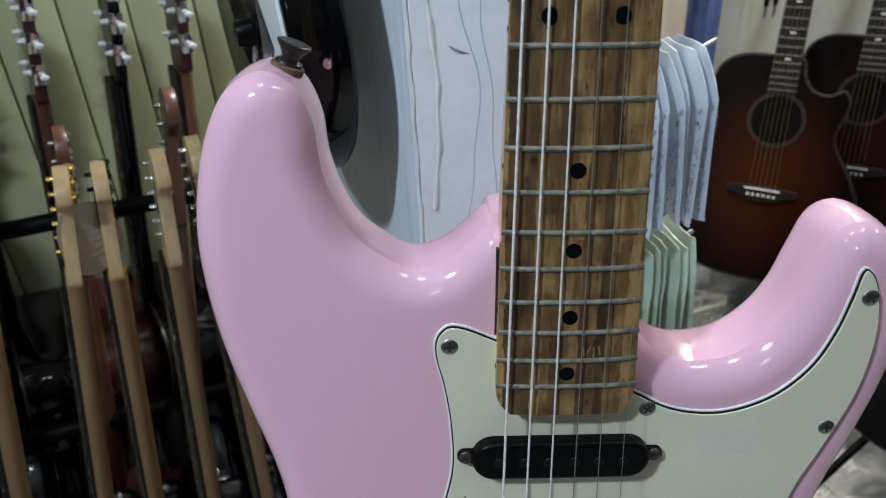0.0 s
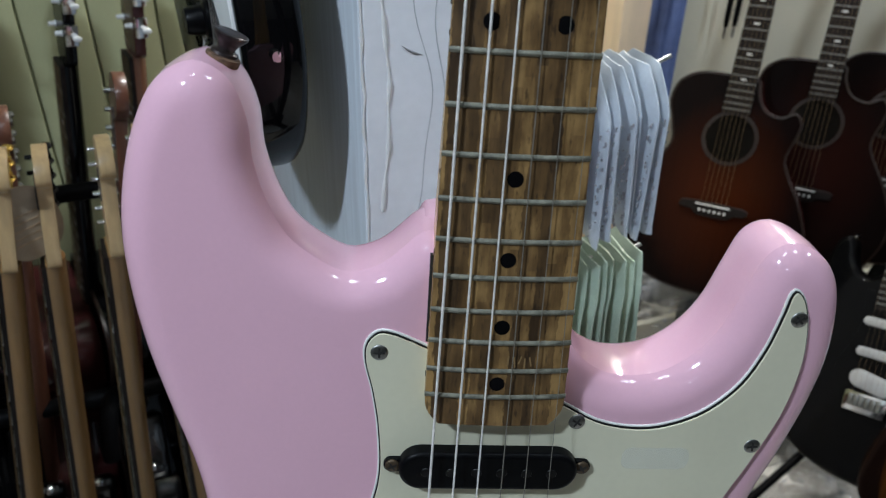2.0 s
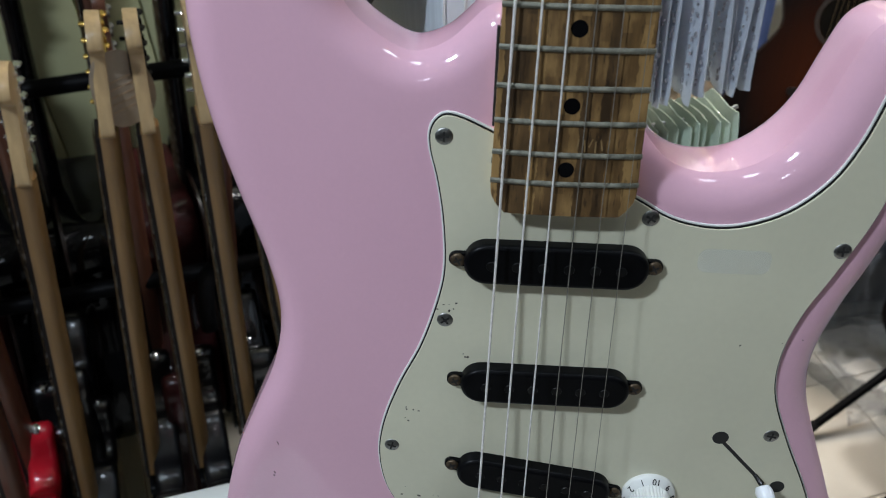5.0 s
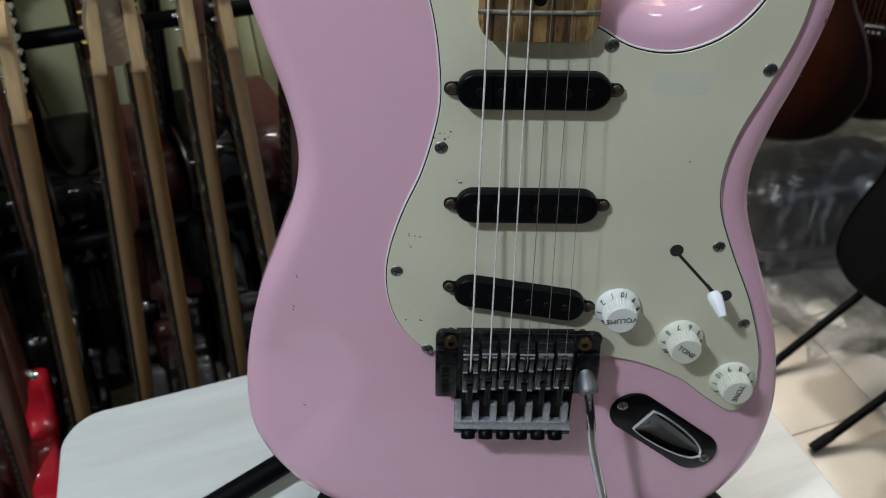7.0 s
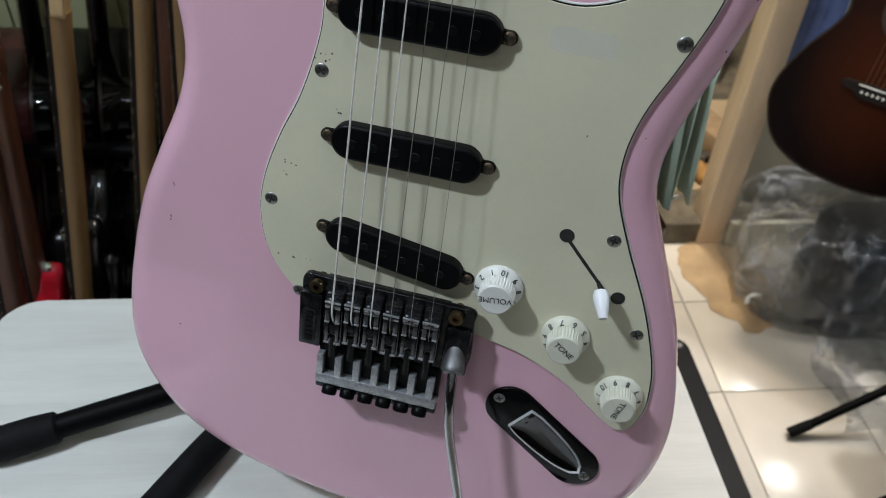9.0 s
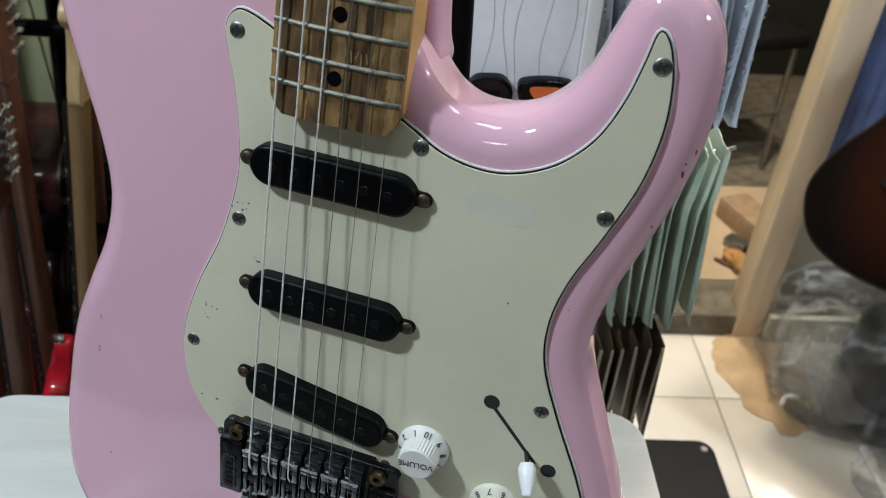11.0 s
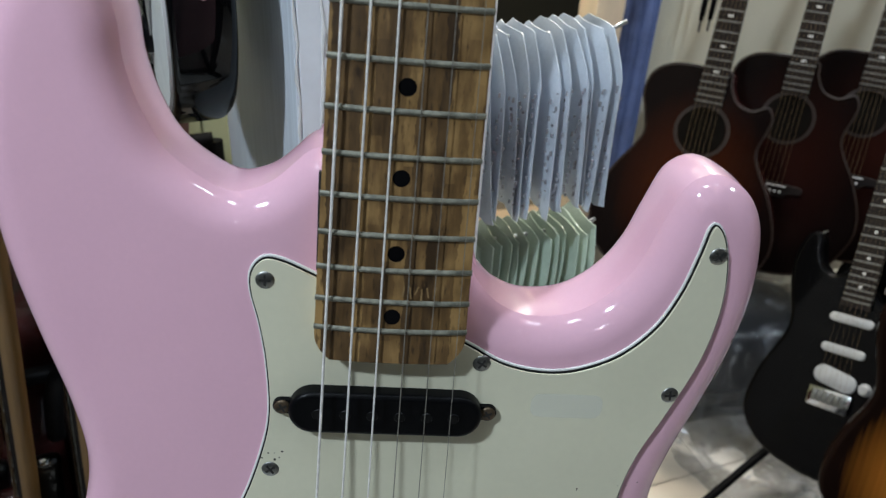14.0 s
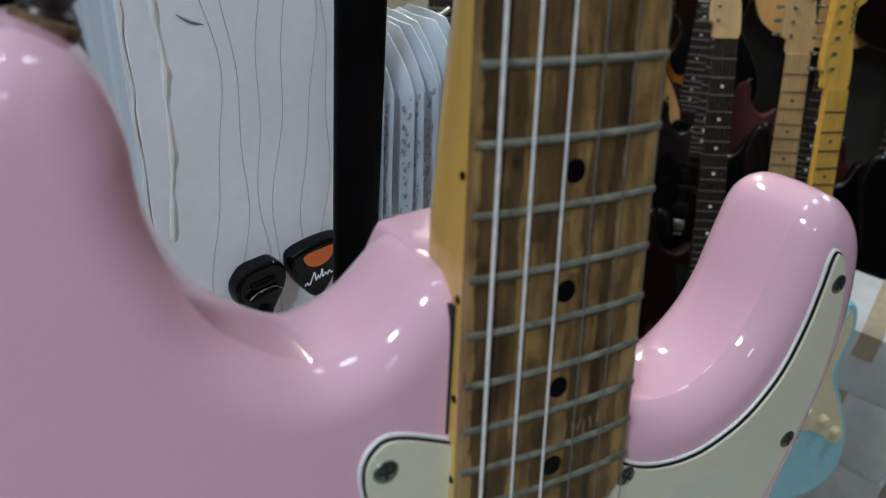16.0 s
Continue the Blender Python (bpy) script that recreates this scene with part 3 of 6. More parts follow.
def neck_y(v):
    return -0.0074 + (v - 0.198) * 0.049


def half_width(v):
    return 0.0278 - (v - 0.18) * 0.0144


def board_section(v, w, drop):
    return [(x, neck_y(v) + x * x / 0.48 + drop) for x in np.linspace(-w, w, 13)]


bm = bmesh.new()
rows = []
for v in np.r_[np.linspace(0.1795, 0.19, 6), np.linspace(0.2, SCALE, 24)]:
    w = half_width(v)
    if v < 0.19:
        w = w - 0.006 * ((0.19 - v) / 0.0105) ** 2.2
    rows.append([bm.verts.new((x, y, v - (0 if v > 0.1796 else 0) - 0.0)) for x, y in board_section(v, w, 0)] + [bm.verts.new((x, y, v)) for x, y in board_section(v, w, 0.0034)][::-1])
for A, B in zip(rows, rows[1:]):
    for k in range(26):
        bm.faces.new([A[k], A[(k + 1) % 26], B[(k + 1) % 26], B[k]])
bm.faces.new(rows[0])
bm.faces.new(rows[-1])
neck_parts_board = bm

bm = bmesh.new()
rows = []
for v in np.r_[np.linspace(0.1815, 0.19, 4), np.linspace(0.2, 0.235, 4), np.linspace(0.245, SCALE + 0.004, 20)]:
    w = half_width(v) - (0.005 * ((0.19 - v) / 0.0085) ** 2 if v < 0.19 else 0)
    flat = min(1.0, max(0.0, (0.335 - v) / 0.075))
    deep = 0.0240 * flat + (0.0185 - 0.004 * (v - 0.27) / 0.38) * (1 - flat)
    ring = []
    for k in range(21):
        q = math.pi * k / 20
        e = 2.0 + 5.0 * flat
        cx = math.copysign(abs(math.cos(q)) ** (2 / e), math.cos(q))
        cy = abs(math.sin(q)) ** (2 / e)
        ring.append(bm.verts.new((w * cx, neck_y(v) + 0.0034 + w * w / 0.48 + cy * deep, v)))
    rows.append(ring)
for A, B in zip(rows, rows[1:]):
    for k in range(20):
        bm.faces.new([A[k], A[k + 1], B[k + 1], B[k]])
    bm.faces.new([A[20], A[0], B[0], B[20]])
bm.faces.new(rows[0])
bm.faces.new(rows[-1])
neck = part("neck", bm, AMBER, guitar, "amber-lacquered maple neck")
board = part("fretboard", neck_parts_board, BOARD, neck, "worn fretboard of striped dark brown strips")
for n in range(1, 22):
    v, bm = fret_at(n), bmesh.new()
    w = half_width(v) + 0.0003
    prof = [(-0.00105, 0.0004), (-0.00100, -0.0004), (-0.00055, -0.0009), (0, -0.0011), (0.00055, -0.0009), (0.00100, -0.0004), (0.00105, 0.0004)]
    secs = [[bm.verts.new((x, neck_y(v) + x * x / 0.48 + dy * (0.5 if abs(abs(x) - w) < 1e-6 else 1), v + dz)) for dz, dy in prof] for x in np.linspace(-w, w, 11)]
    for A, B in zip(secs, secs[1:]):
        for k in range(6):
            bm.faces.new([A[k], A[k + 1], B[k + 1], B[k]])
    bm.faces.new(secs[0])
    bm.faces.new(secs[-1])
    part("fret", bm, FRET, neck)
for n in (3, 5, 7, 9, 12, 15, 17, 19, 21):
    v = (fret_at(n) + fret_at(n - 1)) / 2
    for x in ((-0.0122, 0.0122) if n == 12 else (0,)):
        bm = bmesh.new()
        lathe(bm, [(0, 0.00012), (0.0030, 0.0001), (0.0032, -0.0006)], facing(x, neck_y(v) + x * x / 0.48, v) @ Matrix.Rotation(radians(-2.8), 4, "X"), 20)
        part("fret_dot", bm, BLACK_PLASTIC, neck)
    for dz in ((-0.005, 0.005) if n == 12 else (0,)):
        bm = bmesh.new()
        w = half_width(v)
        lathe(bm, [(0, 0.0002), (0.0011, 0.0002), (0.0011, -0.0005)], Matrix.Translation((-w, neck_y(v) + w * w / 0.48 + 0.0052, v + dz)) @ Matrix.Rotation(radians(-90), 4, "Y"), 10)
        part("side_dot", bm, BLACK_PLASTIC, neck)
rub = mat("rubbed_board", (0.25, 0.16, 0.07), 0.5, vary=0.15, scale=200)
for x, v, h, q in ((0.0035, 0.2085, 0.0042, 5), (0.0060, 0.2080, 0.0046, -8), (0.0082, 0.2090, 0.0034, 20), (0.0100, 0.2075, 0.0044, 0), (0.0122, 0.2083, 0.0040, -12), (0.0150, 0.2090, 0.0030, 8)):
    bm = bmesh.new()
    box(bm, -0.0003, 0.0003, -0.00008, 0.0002, -h / 2, h / 2, 0, 0, Matrix.Translation((x, neck_y(v) + x * x / 0.48, v)) @ Matrix.Rotation(radians(q), 4, "Y") @ Matrix.Rotation(radians(-2.8), 4, "X"))
    part("wear_mark", bm, rub, board)
bm = bmesh.new()
box(bm, -0.021, 0.021, neck_y(SCALE) - 0.0015, neck_y(SCALE) + 0.004, SCALE, SCALE + 0.004, 0.0006)
part("nut", bm, KNOB_CREAM, neck)
bm = bmesh.new()
slab(bm, outline([(-0.021, 0.650), (-0.026, 0.690), (-0.030, 0.760), (-0.026, 0.815), (0.0, 0.835), (0.028, 0.815), (0.034, 0.790), (0.022, 0.760), (0.026, 0.700), (0.021, 0.650)], 0.004), neck_y(SCALE) + 0.010, neck_y(SCALE) + 0.024, 0.002, 0.002)
part("headstock", bm, AMBER, neck)

# strings over the saddles
GAUGE = (0.00052, 0.00043, 0.00036, 0.00021, 0.00017, 0.00014)
for k in range(6):
    xb, xn = (k - 2.5) * 0.0106 + 0.0005, (k - 2.5) * 0.0070
    yn = neck_y(SCALE) - 0.0018
    bm = bmesh.new()
    tube(bm, [(xb, -0.0125, -0.0135), (xb, -0.0178, -0.003), (xb, -0.0184, 0.0005), (xn, yn, SCALE + 0.002)], GAUGE[k], 8)
    part("string", bm, STRING if k < 3 else PLAIN_STRING, guitar, "plain steel string" if k > 2 else "wound steel string")

# locking tremolo bridge
SADDLE = mat("worn_black_nickel", (0.035, 0.036, 0.038), 0.20, metal=0.9, vary=0.5, scale=160, second=(0.16, 0.16, 0.17), fine=900, bump=0.0001, wear=0.2)
bm = bmesh.new()
slab(bm, outline([(-0.0445, 0.013), (-0.046, 0.000), (-0.046, -0.029), (-0.043, -0.0325), (-0.034, -0.032), (0.034, -0.031), (0.045, -0.027), (0.0495, -0.018), (0.0485, 0.004), (0.0475, 0.0125), (0.030, 0.0135), (-0.030, 0.0135)], 0.0025), -0.0085, -0.0045, 0.0006, 0.0006)
for x0, x1 in ((-0.0462, -0.0335),):
    box(bm, x0, x1, -0.0125, -0.004, -0.031, 0.004, 0.0012)
box(bm, 0.0345, 0.0485, -0.0115, -0.004, -0.0285, 0.001, 0.0015)
box(bm, -0.034, 0.034, -0.004, 0.012, 0.001, 0.011, 0.0005)
bridge = part("tremolo_bridge", bm, GUNMETAL, guitar, "dark gunmetal locking tremolo bridge, worn and dusty")
bm = bmesh.new()
slab(bm, rounded_rect(-0.0437, -0.0365, -0.0275, -0.0055, 0.0015), -0.0132, -0.0123)
for k in range(6):
    box(bm, -0.0422, -0.0382, -0.0138, -0.0128, -0.0255 + k * 0.0032, -0.0255 + k * 0.0032 + 0.0018, 0, 1)
part("maker_plate", bm, [GUNMETAL, POLE], bridge)
for k in range(6):
    x = (k - 2.5) * 0.0106 + 0.0005
    off = (0, 0.002, 0.003, 0.0015, 0.0028, 0.0036)[k]
    bm = bmesh.new()
    box(bm, x - 0.0047, x + 0.0047, -0.0138, -0.0085, -0.026 + off, 0.008 + off, 0.0008)
    box(bm, x - 0.0042, x - 0.0015, -0.0172, -0.013, -0.008 + off, 0.0015 + off, 0.0006)
    box(bm, x + 0.0015, x + 0.0042, -0.0172, -0.013, -0.008 + off, 0.0015 + off, 0.0006)
    box(bm, x - 0.0044, x + 0.0044, -0.0176, -0.0125, 0.0015 + off * 0.2, 0.0052 + off * 0.3, 0.0009)
    box(bm, x - 0.0040, x - 0.0019, -0.0168, -0.012, -0.022 + off, -0.009 + off, 0.0006)
    box(bm, x + 0.0019, x + 0.0040, -0.0168, -0.012, -0.022 + off, -0.009 + off, 0.0006)
    for z in (-0.0225 + off, -0.0084 + off, 0.0012 + off):
        box(bm, x - 0.0041, x - 0.0016, -0.01765, -0.0166, z, z + 0.0008, 0, 1)
        box(bm, x + 0.0016, x + 0.0041, -0.01765, -0.0166, z, z + 0.0008, 0, 1)
    box(bm, x - 0.0043, x + 0.0043, -0.0180, -0.0170, 0.0046 + off * 0.3, 0.0053 + off * 0.3, 0, 1)
    box(bm, x - 0.0014, x + 0.0014, -0.0142, -0.0136, -0.0180 + off, -0.0100 + off, 0, 2)
    box(bm, x - 0.0014, x + 0.0014, -0.0142, -0.0136, -0.0060 + off, 0.0008 + off, 0, 2)
    saddle = part("saddle", bm, [SADDLE, WORN_ZINC, SLOT], bridge, "blackened saddle with pale strips along its edges")
    bm = bmesh.new()
    rod(bm, (x, -0.0128, -0.020 + off), (x, -0.0128, -0.0345), 0.0021, 10)
    box(bm, x - 0.0018, x + 0.0018, -0.0165, -0.0125, -0.0145 + off, -0.0105 + off, 0.0004)
    part("lock_screw", bm, POLE, bridge)
bm = bmesh.new()
box(bm, -0.0345, 0.0355, -0.0145, -0.0085, -0.0545, -0.0480, 0.0008)
part("fine_tuner_block", bm, WORN_ZINC, bridge, "silver-grey worn fine-tuner block")
for k in range(7):
    x = -0.0325 + k * 0.0106
    bm = bmesh.new()
    box(bm, max(x - 0.0020, -0.0343), min(x + 0.0020, 0.0353), -0.0141, -0.0085, -0.0485, -0.0345, 0.0006)
    part("prong", bm, WORN_ZINC, bridge)
bm = bmesh.new()
box(bm, -0.0345, 0.0355, -0.0095, -0.004, -0.0540, -0.029, 0.0008)
part("backing", bm, PLY_BLACK, bridge)
bm = bmesh.new()
box(bm, -0.0348, 0.0358, -0.0128, -0.0070, -0.0592, -0.0547, 0.0008)
part("lower_bar", bm, GUNMETAL, bridge, "dark bar that carries the fine tuners")
for k in range(6):
    x = (k - 2.5) * 0.0106 + 0.0005
    bm = bmesh.new()
    lathe(bm, [(0.0022, -0.010), (0.0022, 0.0), (0.0038, 0.0002), (0.0044, 0.001), (0.0044, 0.0048), (0.0039, 0.0056), (0.0020, 0.0060), (0, 0.0060)], frame_to((x, -0.0112, -0.0572), (x, -0.0160, -0.0632)), 18)
    part("fine_tuner", bm, BLACK_PLASTIC, bridge, "black knurled fine-tuner knob")
for x in (-0.0372, 0.0388):
    bm = bmesh.new()
    lathe(bm, [(0, 0.0104), (0.0016, 0.0104), (0.0018, 0.0124), (0.0038, 0.0124), (0.0043, 0.0114), (0.0043, 0.0096), (0.0034, 0.0086), (0.0026, 0.0082), (0.0026, -0.004)], facing(x, 0, 0.0085), 18)
    part("stud", bm, mat("bronzed_stud", (0.11, 0.075, 0.04), 0.3, metal=0.9, vary=0.3), bridge, "brownish height stud")
bm = bmesh.new()
lathe(bm, [(0.0046, -0.004), (0.0048, 0.001), (0.0052, 0.0020), (0.0061, 0.0090), (0.0061, 0.0104), (0.0054, 0.0118), (0.0032, 0.0122), (0, 0.0122)], frame_to((0.0415, -0.010, -0.014), (0.0425, -0.0185, -0.0205)), 24)
part("arm_collar", bm, mat("dull_chrome", (0.24, 0.24, 0.245), 0.55, metal=1.0, vary=0.15), bridge, "knurled chrome arm collar")
bm = bmesh.new()
tube(bm, bend([(0.0425, -0.0165, -0.019), (0.0432, -0.0225, -0.026), (0.0445, -0.0265, -0.036), (0.0475, -0.0285, -0.056), (0.0585, -0.031, -0.098), (0.070, -0.034, -0.140), (0.079, -0.037, -0.178), (0.083, -0.041, -0.200)], 8), 0.0027, 14)
part("tremolo_arm", bm, mat("dark_chrome", (0.50, 0.50, 0.52), 0.12, metal=1.0, vary=0.1), bridge, "bent chrome tremolo arm")

# knobs with skirts, numbers and lettering
for cx, cz, word, turn, material in ((0.0568, 0.0267, "VOLUME", 187, KNOB_WHITE), (0.0962, 0.0054, "TONE", -34, KNOB_CREAM), (0.1315, -0.0246, "TONE", -104, KNOB_CREAM)):
    bm = bmesh.new()
    lathe(bm, [(0.0128, 0.0), (0.0128, 0.0014), (0.0122, 0.0022), (0.0093, 0.0042)], None, 48)
    seg = 72
    rings = []
    for r, h in ((0.0093, 0.0042), (0.0088, 0.0125), (0.0080, 0.0133)):
        rings.append([bm.verts.new(((r + (0.00022 if k % 2 else -0.00022) * (h < 0.013)) * math.cos(2 * math.pi * k / seg), (r + (0.00022 if k % 2 else -0.00022) * (h < 0.013)) * math.sin(2 * math.pi * k / seg), h)) for k in range(seg)])
    for A, B in zip(rings, rings[1:]):
        for k in range(seg):
            bm.faces.new([A[k], B[k], B[(k + 1) % seg], A[(k + 1) % seg]])
    bm.faces.new(rings[-1])
    knob = part("control_knob", bm, material, guitar, "ribbed white plastic control knob with skirt", m=facing(cx, 0.0, cz, turn))
    letters("lettering", word, 0.0044 if word == "VOLUME" else 0.0045, INK, knob, Matrix.Translation((0, 0, 0.01342)))
    for k in range(1, 11):
        q = radians(-72 + 36 * (k - 1))
        at = Matrix.Translation((0.0109 * math.cos(q), 0.0109 * math.sin(q), 0.0034)) @ Matrix.Rotation(q + math.pi / 2, 4, "Z") @ Matrix.Rotation(radians(34), 4, "X")
        letters("number", str(k), 0.0042, INK, knob, at)

# blade switch
bm = bmesh.new()
slab(bm, stadium(0.0975, 0.050, 0.036, 0.0017, math.atan2(-0.021, 0.020)), -0.00015, 0.0006)
part("switch_slot", bm, SLOT, guitar)
for x, z, r in ((0.0845, 0.0645, 0.0037), (0.1165, 0.0355, 0.0036)):
    bm = bmesh.new()
    lathe(bm, [(0, 0.0002), (r, 0.0002), (r, -0.0006)], facing(x, 0, z), 20)
    part("screw_hole", bm, SLOT, pickguard)
bm = bmesh.new()
tube(bm, [(0.1045, 0.002, 0.0425), (0.1065, -0.0055, 0.0415), (0.1078, -0.0075, 0.0395)], 0.0011, 8)
lever = part("switch_lever", bm, GUNMETAL, guitar)
bm = bmesh.new()
lathe(bm, [(0, -0.0005), (0.0031, 0.0), (0.0041, 0.0025), (0.0038, 0.006), (0.0026, 0.0125), (0.0021, 0.0145), (0, 0.0150)], frame_to((0.1066, -0.0062, 0.0415), (0.1105, -0.0185, 0.0325)), 20)
part("switch_tip", bm, TIP_WHITE, lever, "white plastic switch tip")

# output jack
tilt = math.atan2(-0.045, 0.060)
c, s = math.cos(tilt), math.sin(tilt)
turned = Matrix.Translation((0.0985, 0, -0.0695)) @ Matrix.Rotation(-tilt, 4, "Y")
half = [(-0.0185, 0.0090), (-0.0150, 0.0098)] + [(-0.0110 + 0.0425 * k / 14, 0.0102 * math.sqrt(max(0.0, 1 - (k / 14) ** 2.3))) for k in range(15)]
dish = np.array([(-0.0185, 0.0030), (-0.0185, -0.0030)] + [(x, -z) for x, z in half[:-1]] + [half[-1]] + half[-2::-1])
if np.sum(dish[:, 0] * np.roll(dish[:, 1], -1) - np.roll(dish[:, 0], -1) * dish[:, 1]) < 0:
    dish = dish[::-1]


def cup_loops(rows):
    bm = bmesh.new()
    loops = [[bm.verts.new((p[0] * k + off, y, p[1] * k)) for p in dish] for k, off, y in rows]
    for A, B in zip(loops, loops[1:]):
        for k in range(len(dish)):
            bm.faces.new([A[k], A[(k + 1) % len(dish)], B[(k + 1) % len(dish)], B[k]])
    return bm, loops


# plate with an opening for the cup
bm = bmesh.new()
rings = [[bm.verts.new((p[0], y, p[1])) for p in stadium(0.0985, -0.0695, 0.083 - cut, 0.030 - cut, tilt, 16)] for cut, y in ((0, 0.003), (0, 0.0014), (0.0005, 0.0010), (0.0014, 0.0008))]
for A, B in zip(rings, rings[1:]):
    for k in range(len(A)):
        bm.faces.new([A[k], A[(k + 1) % len(A)], B[(k + 1) % len(A)], B[k]])
hole = [bm.verts.new(turned @ Vector((p[0] * 1.02, 0.0008, p[1] * 1.02))) for p in dish]
rim_edges = [bm.edges.get((rings[-1][k - 1], rings[-1][k])) for k in range(len(rings[-1]))] + [bm.edges.new((hole[k - 1], hole[k])) for k in range(len(hole))]
bmesh.ops.triangle_fill(bm, use_beauty=True, use_dissolve=False, edges=rim_edges)
jack = part("jack_plate", bm, mat("black_chrome", (0.003, 0.003, 0.0035), 0.13, vary=0.1, spec=0.22), guitar, "boat-shaped dark chrome jack plate")
bm, loops = cup_loops(((1.03, 0, 0.0009), (1.022, 0, -0.0006), (1.0, 0, -0.0011), (0.960, 0, -0.0003)))
part("cup_rim", bm, mat("bright_rim_chrome", (0.80, 0.80, 0.81), 0.35, metal=0.5, vary=0.05), jack, "raised bright chrome rim", m=turned)
bm, loops = cup_loops(((0.960, 0, -0.0003), (0.90, 0, 0.0004), (0.78, 0.0003, 0.0011), (0.58, 0.0008, 0.0017), (0.32, 0.001, 0.00195), (0.1, 0.001, 0.0020)))
bm.faces.new(loops[-1])
cup = part("jack_cup", bm, mat("smoked_chrome", (0.10, 0.10, 0.105), 0.12, metal=1.0, vary=0.1), jack, "polished chrome recessed cup", m=turned)
bm = bmesh.new()
lathe(bm, [(0.0032, -0.003), (0.0050, -0.003), (0.0054, 0.0), (0.0054, 0.002), (0.0032, 0.002)], turned @ frame_to((-0.013, 0.0065, 0), (-0.001, 0.001, 0)), 16)
part("jack_socket", bm, GUNMETAL, jack)
for d in (-0.0362, 0.0362):
    part("screw", screw_mesh(0.0034, STEEL, 20), [STEEL, SLOT], jack, m=facing(0.0985 + d * c, 0.0008, -0.0695 + d * s))

# strap button on the upper horn
bm = bmesh.new()
at = frame_to((-0.1050, 0.024, 0.3135), (-0.0985, 0.024, 0.330))
lathe(bm, [(0.0030, 0.0008), (0.0052, 0.0012), (0.0050, 0.0022), (0.0034, 0.0030), (0.0033, 0.0038), (0.0046, 0.0062), (0.0063, 0.0083), (0.0064, 0.0091), (0.0058, 0.0094), (0.003, 0.0088), (0, 0.0086)], at, 26)
button = part("strap_button", bm, mat("rusty_button", (0.060, 0.045, 0.044), 0.34, metal=0.6, vary=0.35, scale=200), guitar, "rusty dark strap button")
bm = bmesh.new()
lathe(bm, [(0, -0.003), (0.0062, -0.002), (0.0063, 0.0006), (0.0050, 0.0012), (0.0030, 0.0012)], at, 26)
part("washer", bm, mat("brown_felt", (0.15, 0.085, 0.05), 0.9, vary=0.3, scale=400), button, "worn brown felt washer")

# ---- more materials ----
WALL_CREAM = mat("cream_paint", (0.76, 0.73, 0.59), 0.6, vary=0.06, scale=3, bump=0.0006)
WALL_GREEN = mat("yellow_green_paint", (0.49, 0.49, 0.28), 0.5, vary=0.06, scale=4, bump=0.0005, per_object=0.1)
# Near-black: the unlit depth of the back room is put into this colour.
WALL_DARK = mat("unlit_back_room_paint", (0.010, 0.012, 0.010), 0.7, vary=0.15, scale=3, bump=0.0006)
CEILING = mat("ceiling_paint", (0.70, 0.70, 0.67), 0.8, vary=0.05, scale=3)
TILE = mat("cream_tile", (0.70, 0.65, 0.58), 0.22, vary=0.05, scale=7, per_object=0.06, coat=0.2)
GROUT = mat("grey_grout", (0.23, 0.21, 0.19), 0.9, vary=0.2, scale=60)
CONCRETE = mat("grey_brown_concrete", (0.19, 0.168, 0.13), 0.85, vary=0.25, scale=25, bump=0.002)
BEIGE_FLOOR = mat("warm_lit_beige_floor", (0.58, 0.46, 0.32), 0.5, vary=0.08, scale=6)
JAMB = mat("pale_door_frame", (0.90, 0.74, 0.56), 0.45, vary=0.07, scale=8, stretch=(4, 4, 0.5))
BLUE_CLOTH = mat("blue_cloth", (0.14, 0.20, 0.44), 0.75, vary=0.15, scale=20, bump=0.002)
# Maple of the rack necks, darkened for the shade low in the rack.
MAPLE = mat("shaded_satin_maple", (0.265, 0.148, 0.052), 0.38, vary=0.10, scale=24, stretch=(5, 5, 0.4), coat=0.25, per_object=0.12)
PALE_MAPLE = mat("pale_maple", (0.52, 0.355, 0.175), 0.38, vary=0.10, scale=24, stretch=(5, 5, 0.4), coat=0.3)
YELLOW_MAPLE = mat("yellow_maple", (0.66, 0.38, 0.07), 0.3, vary=0.10, scale=24, stretch=(5, 5, 0.4), coat=0.5)
MAHOGANY = mat("red_brown_neck", (0.12, 0.045, 0.025), 0.35, vary=0.15, scale=24, stretch=(5, 5, 0.4), coat=0.4)
ROSEWOOD = mat("dark_rosewood", (0.014, 0.010, 0.009), 0.5, vary=0.25, scale=60, stretch=(6, 6, 0.6), spec=0.15)
BLACK_GLOSS = mat("black_lacquer", (0.002, 0.002, 0.0024), 0.55, vary=0.1, coat=0.5, spec=0.02)
MIRROR_BLACK = mat("mirror_black_lacquer", (0.004, 0.004, 0.005), 0.3, vary=0.1, coat=1.0, spec=0.5)
DEEP_BLACK = mat("deep_black_polish", (0.0015, 0.0015, 0.0018), 0.4, vary=0.1, coat=0.16, spec=0.02)
WINE_GLOSS = mat("dark_wine_lacquer", (0.045, 0.010, 0.010), 0.5, vary=0.1, coat=0.7, spec=0.1)
RED_GLOSS = mat("red_lacquer", (0.55, 0.012, 0.025), 0.55, vary=0.05, coat=1.0, spec=0.1)
BLUE_GLOSS = mat("sky_blue_lacquer", (0.30, 0.60, 0.70), 0.55, vary=0.03, coat=1.0, spec=0.1)
CREAM_GUARD = mat("aged_cream_plastic", (0.70, 0.63, 0.42), 0.4, vary=0.05)
WHITE_PLASTIC = mat("white_plastic", (0.76, 0.76, 0.74), 0.4, vary=0.04)
DARK_BINDING = mat("dark_binding", (0.016, 0.008, 0.005), 0.35, vary=0.1)
